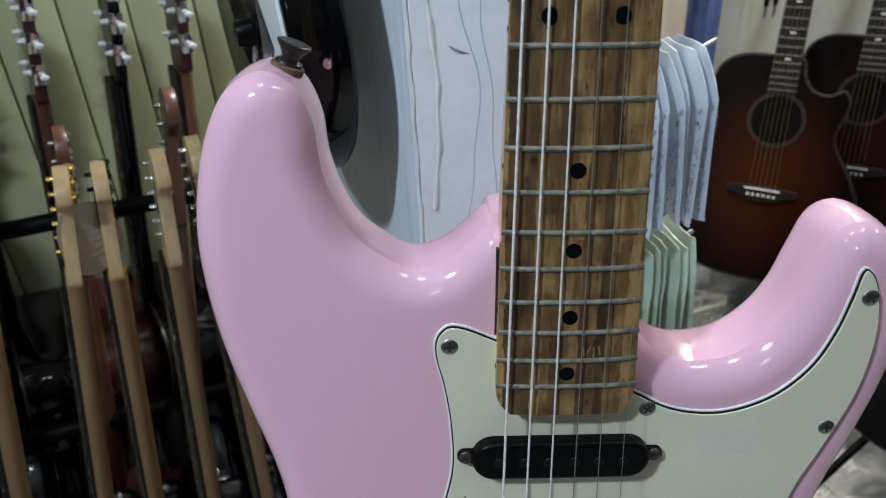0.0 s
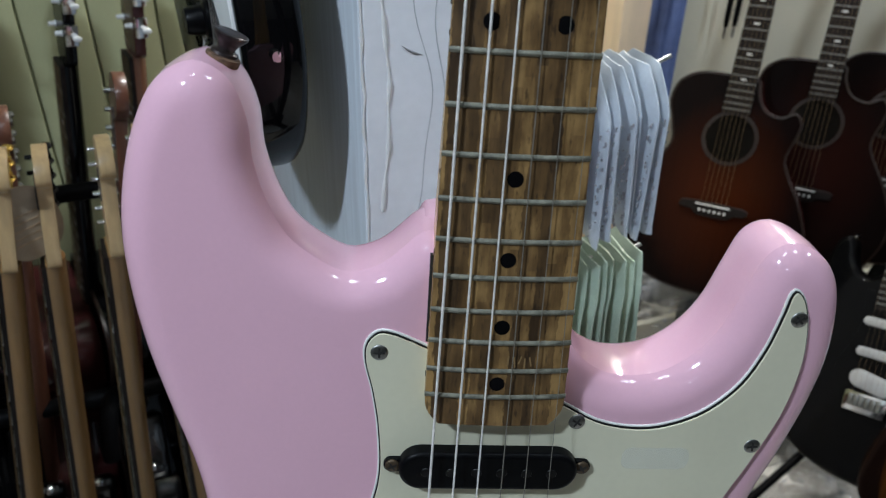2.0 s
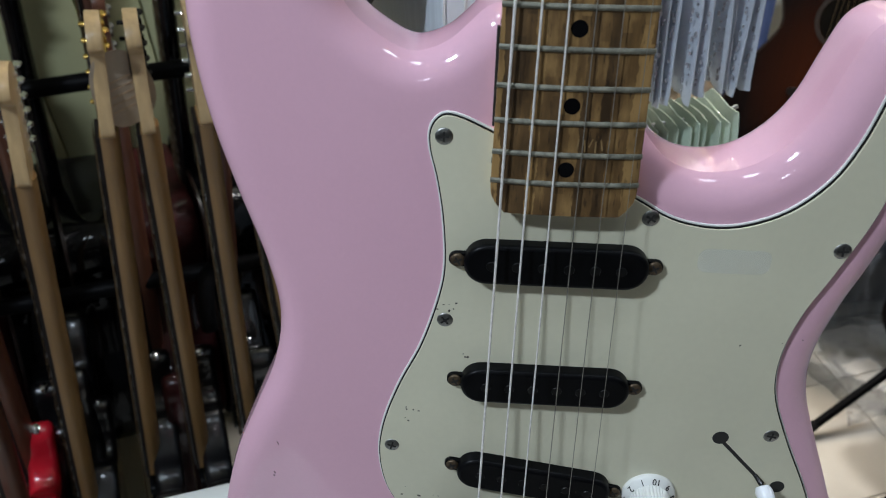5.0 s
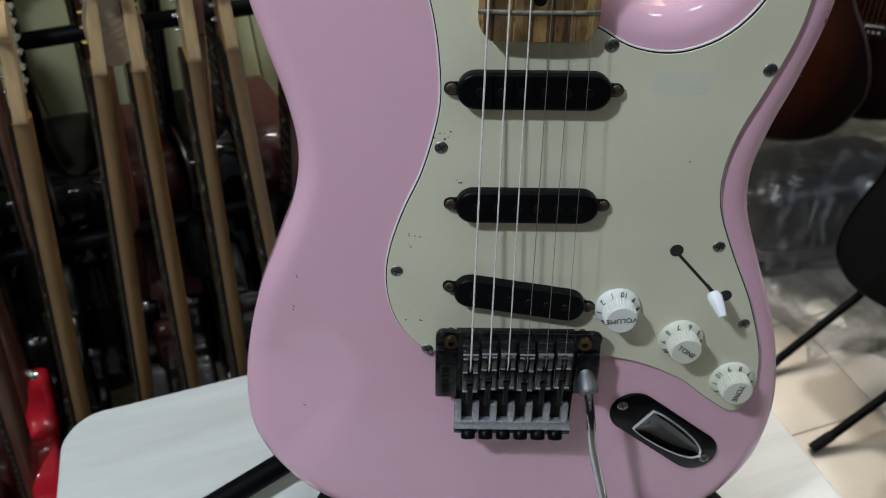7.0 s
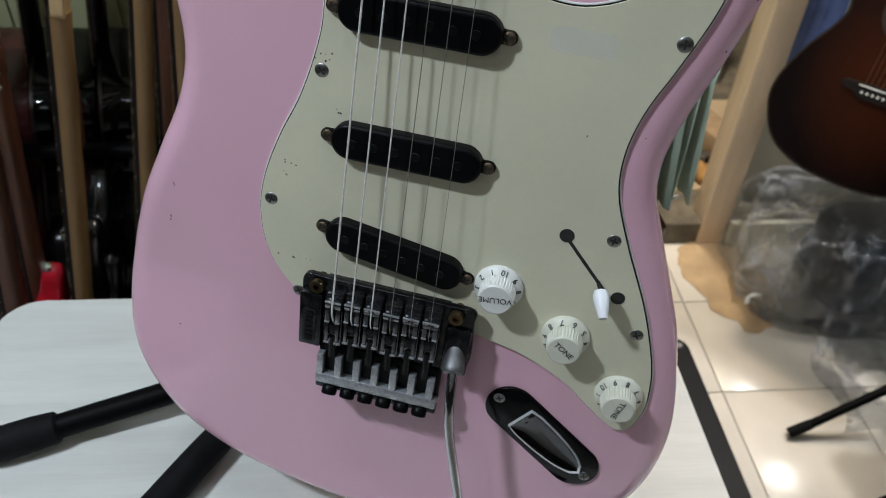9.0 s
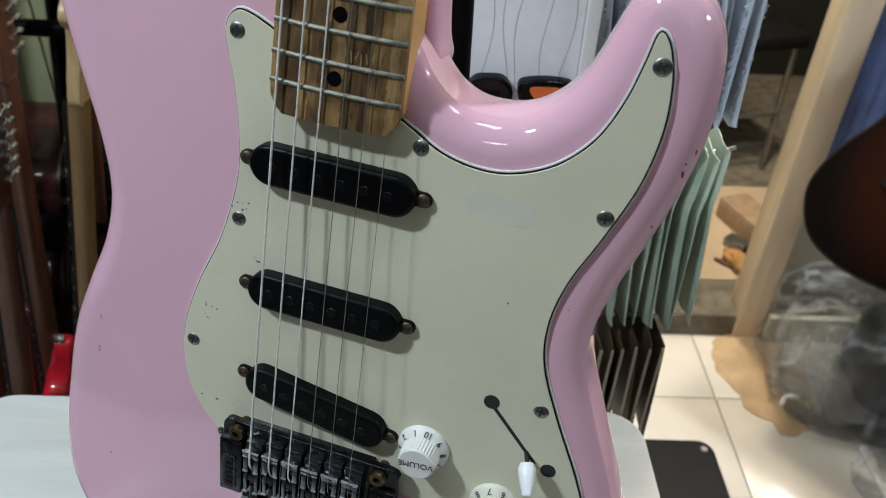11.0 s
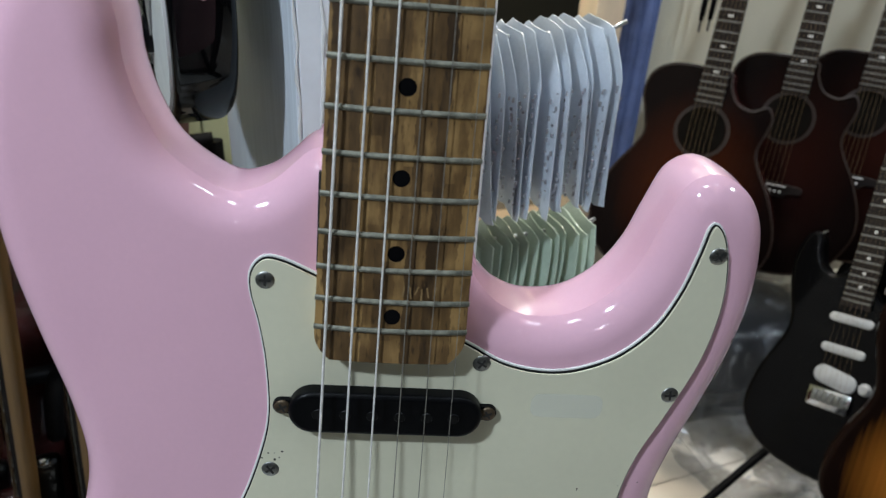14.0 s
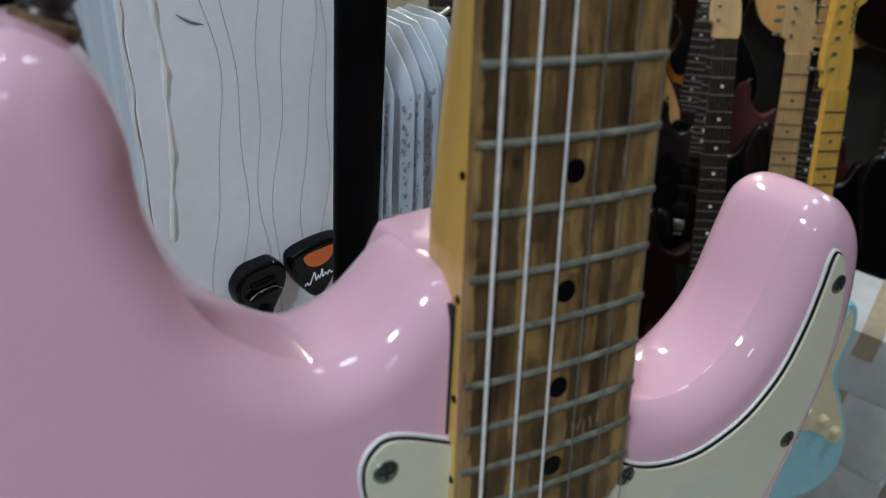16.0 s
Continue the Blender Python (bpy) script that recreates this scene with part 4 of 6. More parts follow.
BURST_RED = burst("brown_sunburst", (0.045, 0.010, 0.003), (0.004, 0.002, 0.0018), (0.0, 0.02), (0.19, 0.26))
BURST_DARK = burst("dark_sunburst", (0.018, 0.005, 0.0035), (0.004, 0.0022, 0.002), (0.0, 0.05), (0.20, 0.26))
BURST_ORANGE = burst("amber_sunburst", (0.50, 0.18, 0.025), (0.008, 0.004, 0.003), (0.0, -0.03), (0.160, 0.185))
NATURAL_TOP = mat("natural_spruce", (0.50, 0.28, 0.10), 0.35, vary=0.1, scale=20, stretch=(14, 14, 0.5), coat=0.4)
SILVER_FOIL = mat("silver_blue_sachet", (0.66, 0.72, 0.79), 0.36, metal=0.2, vary=0.07, scale=30, per_object=0.10, bump=0.0012)
GREEN_FOIL = mat("pale_green_sachet", (0.47, 0.56, 0.45), 0.42, metal=0.1, vary=0.08, scale=30, per_object=0.14, bump=0.0012)
BROWN_CARD = mat("brown_card_sleeve", (0.10, 0.062, 0.030), 0.5, vary=0.2, scale=30, per_object=0.2)
KRAFT = mat("kraft_paper", (0.42, 0.30, 0.19), 0.8, vary=0.1, scale=40)
TAG = mat("beige_paper_tag", (0.36, 0.29, 0.21), 0.8, vary=0.08, scale=60)
GREY_TUBE = mat("grey_metal_tube", (0.25, 0.25, 0.25), 0.35, metal=0.8, vary=0.1)
GOLD = mat("gold_plate", (0.75, 0.50, 0.14), 0.25, metal=1.0, vary=0.1)
WIRE = mat("zinc_wire", (0.62, 0.62, 0.62), 0.3, metal=0.9, vary=0.1)
ORANGE_PLASTIC = mat("orange_plastic", (0.75, 0.16, 0.03), 0.35, vary=0.05)
DULL_BRONZE = mat("dull_bronze_string", (0.22, 0.15, 0.08), 0.5, metal=0.7, vary=0.1, scale=400)
HOLE_DARK = mat("unlit_box_inside", (0.006, 0.005, 0.004), 0.9, vary=0.2, spec=0.05)
FILM = clear_film("clear_plastic_film", (0.88, 0.92, 1.0), 0.10, 0.955, 0.5)


VEINED = mat("off_white_wallpaper", (0.86, 0.89, 0.92), 0.45, vary=0.05, scale=9, bump=0.0004, fine=120)
SIDE_PAINT = mat("brushed_blue_white_paint", (0.80, 0.86, 0.93), 0.5, vary=0.07, scale=30, stretch=(6, 6, 0.3), bump=0.0006, fine=200)
VEIN = mat("grey_vein", (0.50, 0.53, 0.56), 0.5)
# West, east and south walls: colour darkened to cut bounced fill light.
LOW_BOUNCE_WALL = mat("low_bounce_dark_paint", (0.045, 0.042, 0.04), 0.8, vary=0.1, scale=3)

# ---- the shop ----
def structure(name, bm, material, label, category, smooth=False):
    return tagged(part(name, bm, material, smooth=smooth), label, category, kind="structure")


bm = bmesh.new()
box(bm, -2.4, 2.8, -3.2, 1.345, -0.15, -0.004)
floor = structure("floor", bm, GROUT, "cream square floor tiles with grey joints", "floor")
bm = bmesh.new()
box(bm, 0.15, 2.8, 1.345, 3.2, -0.15, 0.070, 0.004)
structure("back_room_floor", bm, [CONCRETE], "raised concrete threshold of the back room", "floor")
# Beige sheet: the warm pool of light is put into the floor's colour.
bm = bmesh.new()
box(bm, 0.2, 2.7, 1.50, 2.02, 0.0705, 0.075)
structure("back_room_covering", bm, BEIGE_FLOOR, "warm-lit zone of the back room floor, painted beige", "floor")
bm = bmesh.new()
box(bm, -2.4, 2.8, -3.2, 3.2, 2.40, 2.53)
structure("ceiling", bm, CEILING, "plain pale painted ceiling", "ceiling")
bm = bmesh.new()
box(bm, -2.4, 0.15, 1.165, 1.3, 0, 2.40)
box(bm, 0.15, 0.25, 1.15, 1.5, 0, 2.40)
wall_left = structure("wall_north", bm, WALL_GREEN, "yellow-green painted plank wall", "wall")
bm = bmesh.new()
box(bm, 0.99, 2.8, 1.42, 1.52, 0.06, 2.40)
box(bm, 0.25, 0.99, 1.42, 1.52, 2.1, 2.40)
structure("wall_north_right", bm, WALL_CREAM, "cream painted wall beside the doorway", "wall")
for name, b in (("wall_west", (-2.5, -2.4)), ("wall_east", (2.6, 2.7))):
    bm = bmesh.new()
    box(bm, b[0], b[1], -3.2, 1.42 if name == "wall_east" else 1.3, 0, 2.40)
    structure(name, bm, LOW_BOUNCE_WALL, "plain wall, colour darkened to hold back bounced light", "wall")
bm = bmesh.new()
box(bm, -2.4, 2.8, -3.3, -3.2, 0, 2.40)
structure("wall_south", bm, LOW_BOUNCE_WALL, "plain wall, colour darkened to hold back bounced light", "wall")
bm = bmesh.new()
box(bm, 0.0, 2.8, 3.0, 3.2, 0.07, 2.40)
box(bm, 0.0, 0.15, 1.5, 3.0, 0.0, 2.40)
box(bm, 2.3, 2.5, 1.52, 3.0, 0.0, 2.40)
structure("back_room_wall", bm, WALL_DARK, "back room walls, unlit darkness put into near-black grey-green paint", "wall")
bm = bmesh.new()
box(bm, 0.992, 2.6, 1.322, 1.3425, 0.0005, 0.085, 0.003)
structure("baseboard", bm, WALL_CREAM, "low cream skirting board below the wall", "baseboard")
bm = bmesh.new()
box(bm, 0.912, 0.988, 1.338, 1.418, 0.0005, 2.1, 0.004)
structure("door_frame", bm, JAMB, "pale wooden door jamb of the back doorway", "door frame", True)
bm = bmesh.new()
folds = [(0.995 + 0.115 * k / 24, 1.375 + 0.004 * math.sin(k * 0.9)) for k in range(25)]
fr = [[bm.verts.new((x, y, z)) for z in (0.4, 2.0)] for x, y in folds]
bk = [[bm.verts.new((x, y + 0.006, z)) for z in (0.4, 2.0)] for x, y in folds]
for A in (fr, bk):
    for p, q in zip(A, A[1:]):
        bm.faces.new([p[0], q[0], q[1], p[1]])
for j in (0, 1):
    for k in range(24):
        bm.faces.new([fr[k][j], fr[k + 1][j], bk[k + 1][j], bk[k][j]])
for k in (0, 24):
    bm.faces.new([fr[k][0], fr[k][1], bk[k][1], bk[k][0]])
tagged(part("curtain", bm, BLUE_CLOTH), "dark blue cloth curtain beside the doorway", "curtain")

# ---- display column with peg-hung sachets ----
column = thing("display_column", pose(0.04, 0.30, 0), "off-white veined display column with peeling left edge", "display stand")
bm = bmesh.new()
box(bm, 0.0, 0.126, 0.0, 0.52, 0.0, 2.1, 0.001)
part("panel", bm, VEINED, column, smooth=False)
bm = bmesh.new()
box(bm, -0.003, -0.0002, 0.0004, 0.519, 0.0, 2.098, 0.0006)
part("side_board", bm, SIDE_PAINT, column, "brushed bluish white side board", smooth=False)
bm = bmesh.new()
box(bm, 0.1262, 0.1362, -0.006, 0.34, 0.0, 2.1, 0.0015)
part("edge_trim", bm, WHITE_PLASTIC, column, "off-white edge strip")
veins = random.Random(11)
for k in range(6):
    x = 0.040 + 0.0150 * k + veins.uniform(-0.003, 0.003)
    ph, am, fr = veins.uniform(0, 6), veins.uniform(0.003, 0.0075), veins.uniform(20, 36)
    bm = bmesh.new()
    tube(bm, [(min(0.124, max(0.002, x + am * math.sin(fr * z + ph) + 0.002 * math.sin(67 * z + 2 * ph))), 0.00012, z) for z in np.linspace(0.95, 1.6, 60)], 0.00042, 6)
    part("vein", bm, VEIN, column)
bm = bmesh.new()
tube(bm, [(0.0262, -0.0001, 1.3575), (0.0300, -0.0001, 1.3545), (0.0345, -0.0001, 1.3520), (0.0405, -0.0001, 1.3500)], lambda u: 0.00015 + 0.0011 * max(0.0, math.sin(math.pi * u)) * (0.4 + 0.6 * u), 6)
part("scuff", bm, mat("grey_smudge", (0.24, 0.25, 0.26), 0.6), column)
bm = bmesh.new()
tube(bm, bend([(0.0100, 0.0, 1.235), (0.0125, 0.0, 1.262), (0.0155, 0.0, 1.285), (0.0160, 0.0, 1.315), (0.0172, 0.0, 1.335), (0.0150, 0.0, 1.360), (0.0135, 0.0, 1.385), (0.0110, 0.0, 1.405), (0.0100, 0.0, 1.440)], 6), lambda u: 0.00135 + 0.0005 * math.sin(u * 31) + 0.0003 * math.sin(u * 83), 8)
part("crease", bm, WHITE_PLASTIC, column, "raised crease in the peeling paper")
bm = bmesh.new()
tube(bm, [(-0.0012 + 0.0007 * math.sin(k * 1.7) + 0.0005 * math.sin(k * 4.1), 0.0002, 0.9 + k * 0.0125) for k in range(80)], lambda u: 0.0009 + 0.0005 * math.sin(u * 190), 6)
part("peeling_edge", bm, WHITE_PLASTIC, column)


def sachet(wide, tall, puff, seed, tent, lean_top):
    """A flat sealed pouch that hangs by its top: pinched at the peg, crimped at the seams, slightly bulged."""
    rnd = random.Random(seed)
    bm = bmesh.new()
    nu, nv = 10, 14
    ph, amp, lean = rnd.uniform(0, 6), rnd.uniform(0.001, 0.0022), rnd.uniform(0.002, 0.012)
    sides = []
    for s in (-1, 1):
        grid = []
        for j in range(nv + 1):
            v = j / nv
            row = []
            for i in range(nu + 1):
                u = i / nu
                w = 1.0
                if tent and v > 0.78:
                    w = 1 - lean_top[0] * ((v - 0.78) / 0.22) ** 1.3
                bul = max(0, math.sin(math.pi * u)) ** 0.6 * max(0, math.sin(math.pi * min(1, v / 0.86))) ** 0.5
                x = s * (0.0004 + puff * bul) + amp * math.sin(5 * u + ph + 3 * v) + lean * (1 - v) + 0.0016 * math.sin(9 * u + ph) * (v < 0.06)
                x += lean_top[1] * max(0.0, (v - 0.78) / 0.22) if tent else 0.0
                z = -tall * (1 - v) + ((0.0016 * (-1) ** i + 0.002 * math.sin(4 * u + ph)) if j == 0 else 0)
                row.append(bm.verts.new((x, wide * (u - 0.5) * w, z)))
            grid.append(row)
        sides.append(grid)
        for j in range(nv):
            for i in range(nu):
                bm.faces.new([grid[j][i], grid[j][i + 1], grid[j + 1][i + 1], grid[j + 1][i]])
    A, B = sides
    rim = [(0, i) for i in range(nu + 1)] + [(j, nu) for j in range(1, nv + 1)] + [(nv, i) for i in range(nu - 1, -1, -1)] + [(j, 0) for j in range(nv - 1, 0, -1)]
    for p, q in zip(rim, rim[1:] + rim[:1]):
        bm.faces.new([A[p[0]][p[1]], A[q[0]][q[1]], B[q[0]][q[1]], B[p[0]][p[1]]])
    return bm


def peg_row(name, z, count, x0, x1, yc, wide, tall, puff, material, label, group, tent=True, lean_top=(0.12, 0.004)):
    bm = bmesh.new()
    tube(bm, [(0.172, yc, z - 0.006), (x1 + 0.018, yc, z - 0.005), (x1 + 0.030, yc - 0.002, z + 0.001)], 0.0020, 10)
    tagged(part("display_peg", bm, WIRE), "zinc wire display peg on the column", "peg", group="pegs on the column")
    rnd = random.Random(int(z * 100))
    for k in range(count):
        x = x0 + (x1 - x0) * k / (count - 1)
        bm = sachet(wide, tall, puff, k + int(z * 50), tent, lean_top)
        root = part(name, bm, material, m=Matrix.Translation((x, yc + rnd.gauss(0, 0.002), z + 0.003 + rnd.gauss(0, 0.0015))) @ Matrix.Rotation(radians(rnd.gauss(0, 1.3)), 4, "Z") @ Matrix.Rotation(radians(rnd.gauss(0, 1.2)), 4, "X"))
        tagged(root, label, "string packet", group)
        if material is SILVER_FOIL:
            bm = bmesh.new()
            for i in range(20):
                zz = -tall * (0.25 + 0.034 * i + rnd.uniform(0, 0.03))
                y0 = -wide * rnd.choice((0.475, 0.455)) + rnd.uniform(-0.0008, 0.0008)
                face = rnd.choice((-1, 1)) * (puff * 0.45 + 0.0005)
                box(bm, face - 0.0009, face + 0.0009, y0, y0 + rnd.uniform(0.0005, 0.0012), zz, zz + rnd.uniform(0.0012, 0.0045))
            part("print", bm, PRINT, root, "small dark print along the edge", smooth=False)
        elif not tent:
            bm = bmesh.new()
            box(bm, -0.0013, 0.0013, -wide / 2 - 0.0012, -wide / 2 + 0.0010, -tall, -0.004)
            part("pale_edge", bm, TAG, root, "pale cut edge of the card")


PRINT = mat("grey_print", (0.34, 0.35, 0.38), 0.6, vary=0.2)
peg_row("string_packet", 1.300, 11, 0.185, 0.303, 0.372, 0.108, 0.152, 0.0028, SILVER_FOIL, "silver-blue foil string packet hanging on a peg", "silver packets on a peg", True, (0.62, 0.006))
peg_row("string_packet", 1.110, 13, 0.184, 0.302, 0.365, 0.104, 0.180, 0.0030, GREEN_FOIL, "pale green paper string packet hanging on a peg", "green packets on a peg", True, (0.50, 0.018))
peg_row("card_sleeve", 0.925, 9, 0.188, 0.290, 0.350, 0.110, 0.150, 0.0012, BROWN_CARD, "dark brown card sleeve hanging on a peg", "brown sleeves on a peg", False)

# pick holders stuck to the column
PICK_LINES = ([(-0.30, 0.46), (0, 0.49), (0.30, 0.46), (0.50, 0.25), (0.47, -0.02), (0.30, -0.28), (0.12, -0.47), (-0.12, -0.47), (-0.30, -0.28), (-0.47, -0.02), (-0.50, 0.25)],
              [(-0.42, 0.45), (0, 0.50), (0.42, 0.45), (0.50, 0.30), (0.45, 0.04), (0.28, -0.26), (0.09, -0.48), (-0.09, -0.48), (-0.28, -0.26), (-0.45, 0.04), (-0.50, 0.30)])
for x, z, w, h, mark in ((0.099, 1.180, 0.036, 0.043, 0), (0.1425, 1.179, 0.043, 0.043, 1)):
    holder = thing("pick_holder", pose(x, 0.30, z), "black plastic pick holder with an orange pick window" if mark else "black glossy plastic pick holder", "pick holder", group="pick holders on the column")
    bm = bmesh.new()
    slab(bm, outline([(px * w, pz * h) for px, pz in PICK_LINES[mark]], 0.0018), -0.0105, -0.0003, 0.003, 0, 4)
    case = part("case", bm, BLACK_GLOSS, holder)
    bm = bmesh.new()
    if mark:
        slab(bm, outline([(-w * 0.29, h * 0.36), (0, h * 0.385), (w * 0.29, h * 0.36), (w * 0.24, h * 0.20), (w * 0.10, h * 0.10), (-w * 0.10, h * 0.10), (-w * 0.24, h * 0.20)], 0.0012), -0.0108, -0.009, 0.0004, 0, 2)
        part("pick", bm, ORANGE_PLASTIC, holder, "orange pick in the window")
        bm = bmesh.new()
        tube(bm, bend([(-0.0125, -0.0107, -0.0075), (-0.0105, -0.0107, -0.0060), (-0.0095, -0.0107, -0.0078), (-0.0080, -0.0107, -0.0074), (-0.0045, -0.0107, 0.0002), (-0.0035, -0.0107, -0.0066), (-0.0015, -0.0107, -0.0035), (-0.0002, -0.0107, -0.0062), (0.0018, -0.0107, 0.0002), (0.0022, -0.0107, -0.0060), (0.0045, -0.0107, -0.0035), (0.0058, -0.0107, -0.0060), (0.0078, -0.0107, -0.0032), (0.0092, -0.0107, -0.0058), (0.0120, -0.0107, -0.0045)], 4), 0.00042, 6)
        part("logo_mark", bm, TIP_WHITE, holder, "white script mark")
    else:
        slab(bm, stadium(0, h * 0.20, w * 0.5, h * 0.10), -0.0125, -0.009, 0.001, 0, 2)
        slab(bm, stadium(0, h * 0.02, w * 0.62, h * 0.13), -0.0128, -0.009, 0.001, 0, 2)
        part("clip", bm, BLACK_PLASTIC, holder)
        bm = bmesh.new()
        tube(bm, [(w * 0.33 * math.cos(q), -0.0128, h * 0.0 + h * 0.11 * math.sin(q)) for q in np.linspace(0.15, math.pi - 0.15, 14)], 0.0006, 8)
        part("clip_rim", bm, CHROME, holder, "bright curved rim")
        bm = bmesh.new()
        lathe(bm, [(0, 0.003), (0.005, 0.002), (0.0055, -0.002)], facing(0, -0.0105, -h * 0.33), 14)
        part("screw_cap", bm, BLACK_PLASTIC, holder)

# ---- table and stand ----
table = thing("table", pose(0, 0, 0.915), "pale wood-grain laminate table with rounded corners", "table")
bm = bmesh.new()
top_line = rounded_rect(-0.335, 0.252, -0.215, 0.222, 0.035, 8)
slab(bm, top_line, 0, 0.028, 0.003, 0.003)
bmesh.ops.transform(bm, matrix=Matrix(((1, 0, 0, 0), (0, 0, 1, 0), (0, -1, 0, 0), (0, 0, 0, 1))), verts=bm.verts)
part("tabletop", bm, LAMINATE, table)
for x in (-0.29, 0.207):
    for y in (-0.170, 0.177):
        bm = bmesh.new()
        rod(bm, (x, y, -0.026), (x, y, -0.915), 0.018, 14, 0, 0.014)
        part("leg", bm, GREY_TUBE, table)

stand = thing("guitar_stand", pose(0, 0, 0.915), "black tubular guitar stand with rubber feet on the table", "guitar stand")
bm = bmesh.new()
tube(bm, [(0.0675, 0.168, 0.05), (0.0668, 0.162, 0.75)], 0.0095, 16)
part("post", bm, BLACK_TUBE, stand)
bm = bmesh.new()
tube(bm, bend([(0.071, 0.168, 0.74), (0.075, 0.13, 0.745), (0.12, 0.10, 0.745), (0.13, 0.02, 0.745)], 6), 0.008, 12)
part("yoke", bm, BLACK_RUBBER, stand)
bm = bmesh.new()
lathe(bm, [(0.012, -0.05), (0.018, -0.045), (0.018, 0.035), (0.012, 0.04)], pose(0.071, 0.170, 0.075), 18)
part("collar", bm, BLACK_RUBBER, stand)
hub = Vector((0.071, 0.170, 0.036))
for end in ((-0.280, 0.057, 0.014), (0.172, -0.118, 0.014), (0.10, 0.208, 0.014)):
    e = Vector(end)
    d = (e - hub).normalized()
    bm = bmesh.new()
    rod(bm, hub, e, 0.0092, 16)
    leg = part("leg", bm, BLACK_TUBE, stand)
    bm = bmesh.new()
    lathe(bm, [(0.0095, -0.040), (0.0118, -0.038), (0.0130, -0.022), (0.0130, 0.006), (0.0115, 0.012), (0, 0.0125)], frame_to(e, e + d), 18)
    part("rubber_foot", bm, BLACK_RUBBER, leg, "black rubber foot")
for pts in (((0.071, 0.165, 0.060), (-0.04, 0.130, 0.022), (-0.095, 0.090, 0.014), (-0.128, 0.050, 0.014), (-0.165, -0.010, 0.016), (-0.180, -0.035, 0.024)),
            ((0.071, 0.165, 0.060), (0.074, 0.10, 0.022), (0.076, 0.03, 0.013), (0.077, -0.030, 0.013), (0.079, -0.085, 0.016), (0.080, -0.105, 0.026))):
    bm = bmesh.new()
    tube(bm, bend(pts, 6), 0.0118, 14)
    part("cradle_arm", bm, BLACK_RUBBER, stand, "black padded cradle arm")

# black low bench beyond the table
bench = thing("low_black_bench", pose(0.35, 0.35, 0), "low black bench top with a rounded corner and a bolt", "bench")
bm = bmesh.new()
slab(bm, rounded_rect(0.0, 0.285, -0.25, 0.415, 0.03, 6), 0, 0.03, 0.003, 0.003)
bmesh.ops.transform(bm, matrix=Matrix(((1, 0, 0, 0), (0, 0, 1, 0), (0, -1, 0, 0.24), (0, 0, 0, 1))), verts=bm.verts)
part("top", bm, mat("black_board", (0.006, 0.006, 0.007), 0.45, vary=0.15, scale=20, spec=0.1), bench)
for x in (0.02, 0.262):
    for y in (-0.22, 0.385):
        bm = bmesh.new()
        box(bm, x - 0.012, x + 0.012, y - 0.012, y + 0.012, 0, 0.211, 0.002)
        part("leg", bm, BLACK_TUBE, bench)
bm = bmesh.new()
lathe(bm, [(0, 0.003), (0.006, 0.0025), (0.008, 0)], pose(0.265, 0.392, 0.24), 14)
part("bolt", bm, GREY_TUBE, bench)

# ---- guitars of the shop ----
def place(bridge_at, nut_at, face):
    """Pose of a guitar whose bridge and nut lie there, its face turned that way."""
    b, n = Vector(bridge_at), Vector(nut_at)
    z = (n - b).normalized()
    f = Vector(face)
    y = -(f - f.dot(z) * z).normalized()
    x = y.cross(z)
    return Matrix.Translation(b) @ Matrix((x, y, z)).transposed().to_4x4()


SHARED = {}


def shared(name, key, build, material, parent, label="", m=None):
    """A part whose mesh is made once and used by all that are alike."""
    if key not in SHARED:
        ob = part(name, build(), material, parent, label)
        SHARED[key] = ob.data
    else:
        ob = new(name, SHARED[key])
        ob.parent = parent
        if label:
            ob["label"] = label
    if m is not None:
        ob.matrix_basis = m
    return ob


def neck_mesh(w0, w1, v0, v1, y0, deep):
    bm = bmesh.new()
    rows = []
    for v in np.linspace(v0, v1, 8):
        w = w0 + (w1 - w0) * (v - v0) / (v1 - v0)
        rows.append([bm.verts.new((w * math.cos(math.pi * k / 12), y0 + deep * math.sin(math.pi * k / 12), v)) for k in range(13)])
    for A, B in zip(rows, rows[1:]):
        for k in range(12):
            bm.faces.new([A[k], A[k + 1], B[k + 1], B[k]])
        bm.faces.new([A[12], A[0], B[0], B[12]])
    bm.faces.new(rows[0])
    bm.faces.new(rows[-1])
    return bm


def fret_row(root, n, scale, w0, w1, v0, y, tag, m=None):
    for k in range(1, n + 1):
        v = scale * 2 ** (-k / 12)
        w = w0 + (w1 - w0) * (v - v0) / (scale - v0)

        def build(v=v, w=w):
            bm = bmesh.new()
            box(bm, -w, w, y - 0.0013, y + 0.0005, v - 0.0012, v + 0.0012)
            return bm

        shared("fret", (tag, "fret", k), build, STEEL, root, m=m)


def tuner_mesh(side):
    bm = bmesh.new()
    lathe(bm, [(0.0045, -0.016), (0.0045, 0.0005), (0.0035, 0.002), (0.003, 0.009), (0, 0.0095)], Matrix.Rotation(radians(90), 4, "X"), 10)
    rod(bm, (0, 0.013, 0), (side * 0.020, 0.013, 0), 0.002, 8)
    lathe(bm, [(0, 0), (0.004, 0.001), (0.006, 0.006), (0.0055, 0.012), (0, 0.014)], frame_to((side * 0.018, 0.013, 0), (side * 0.030, 0.013, 0)) @ Matrix.Diagonal((1, 0.55, 1, 1)), 10)
    return bm


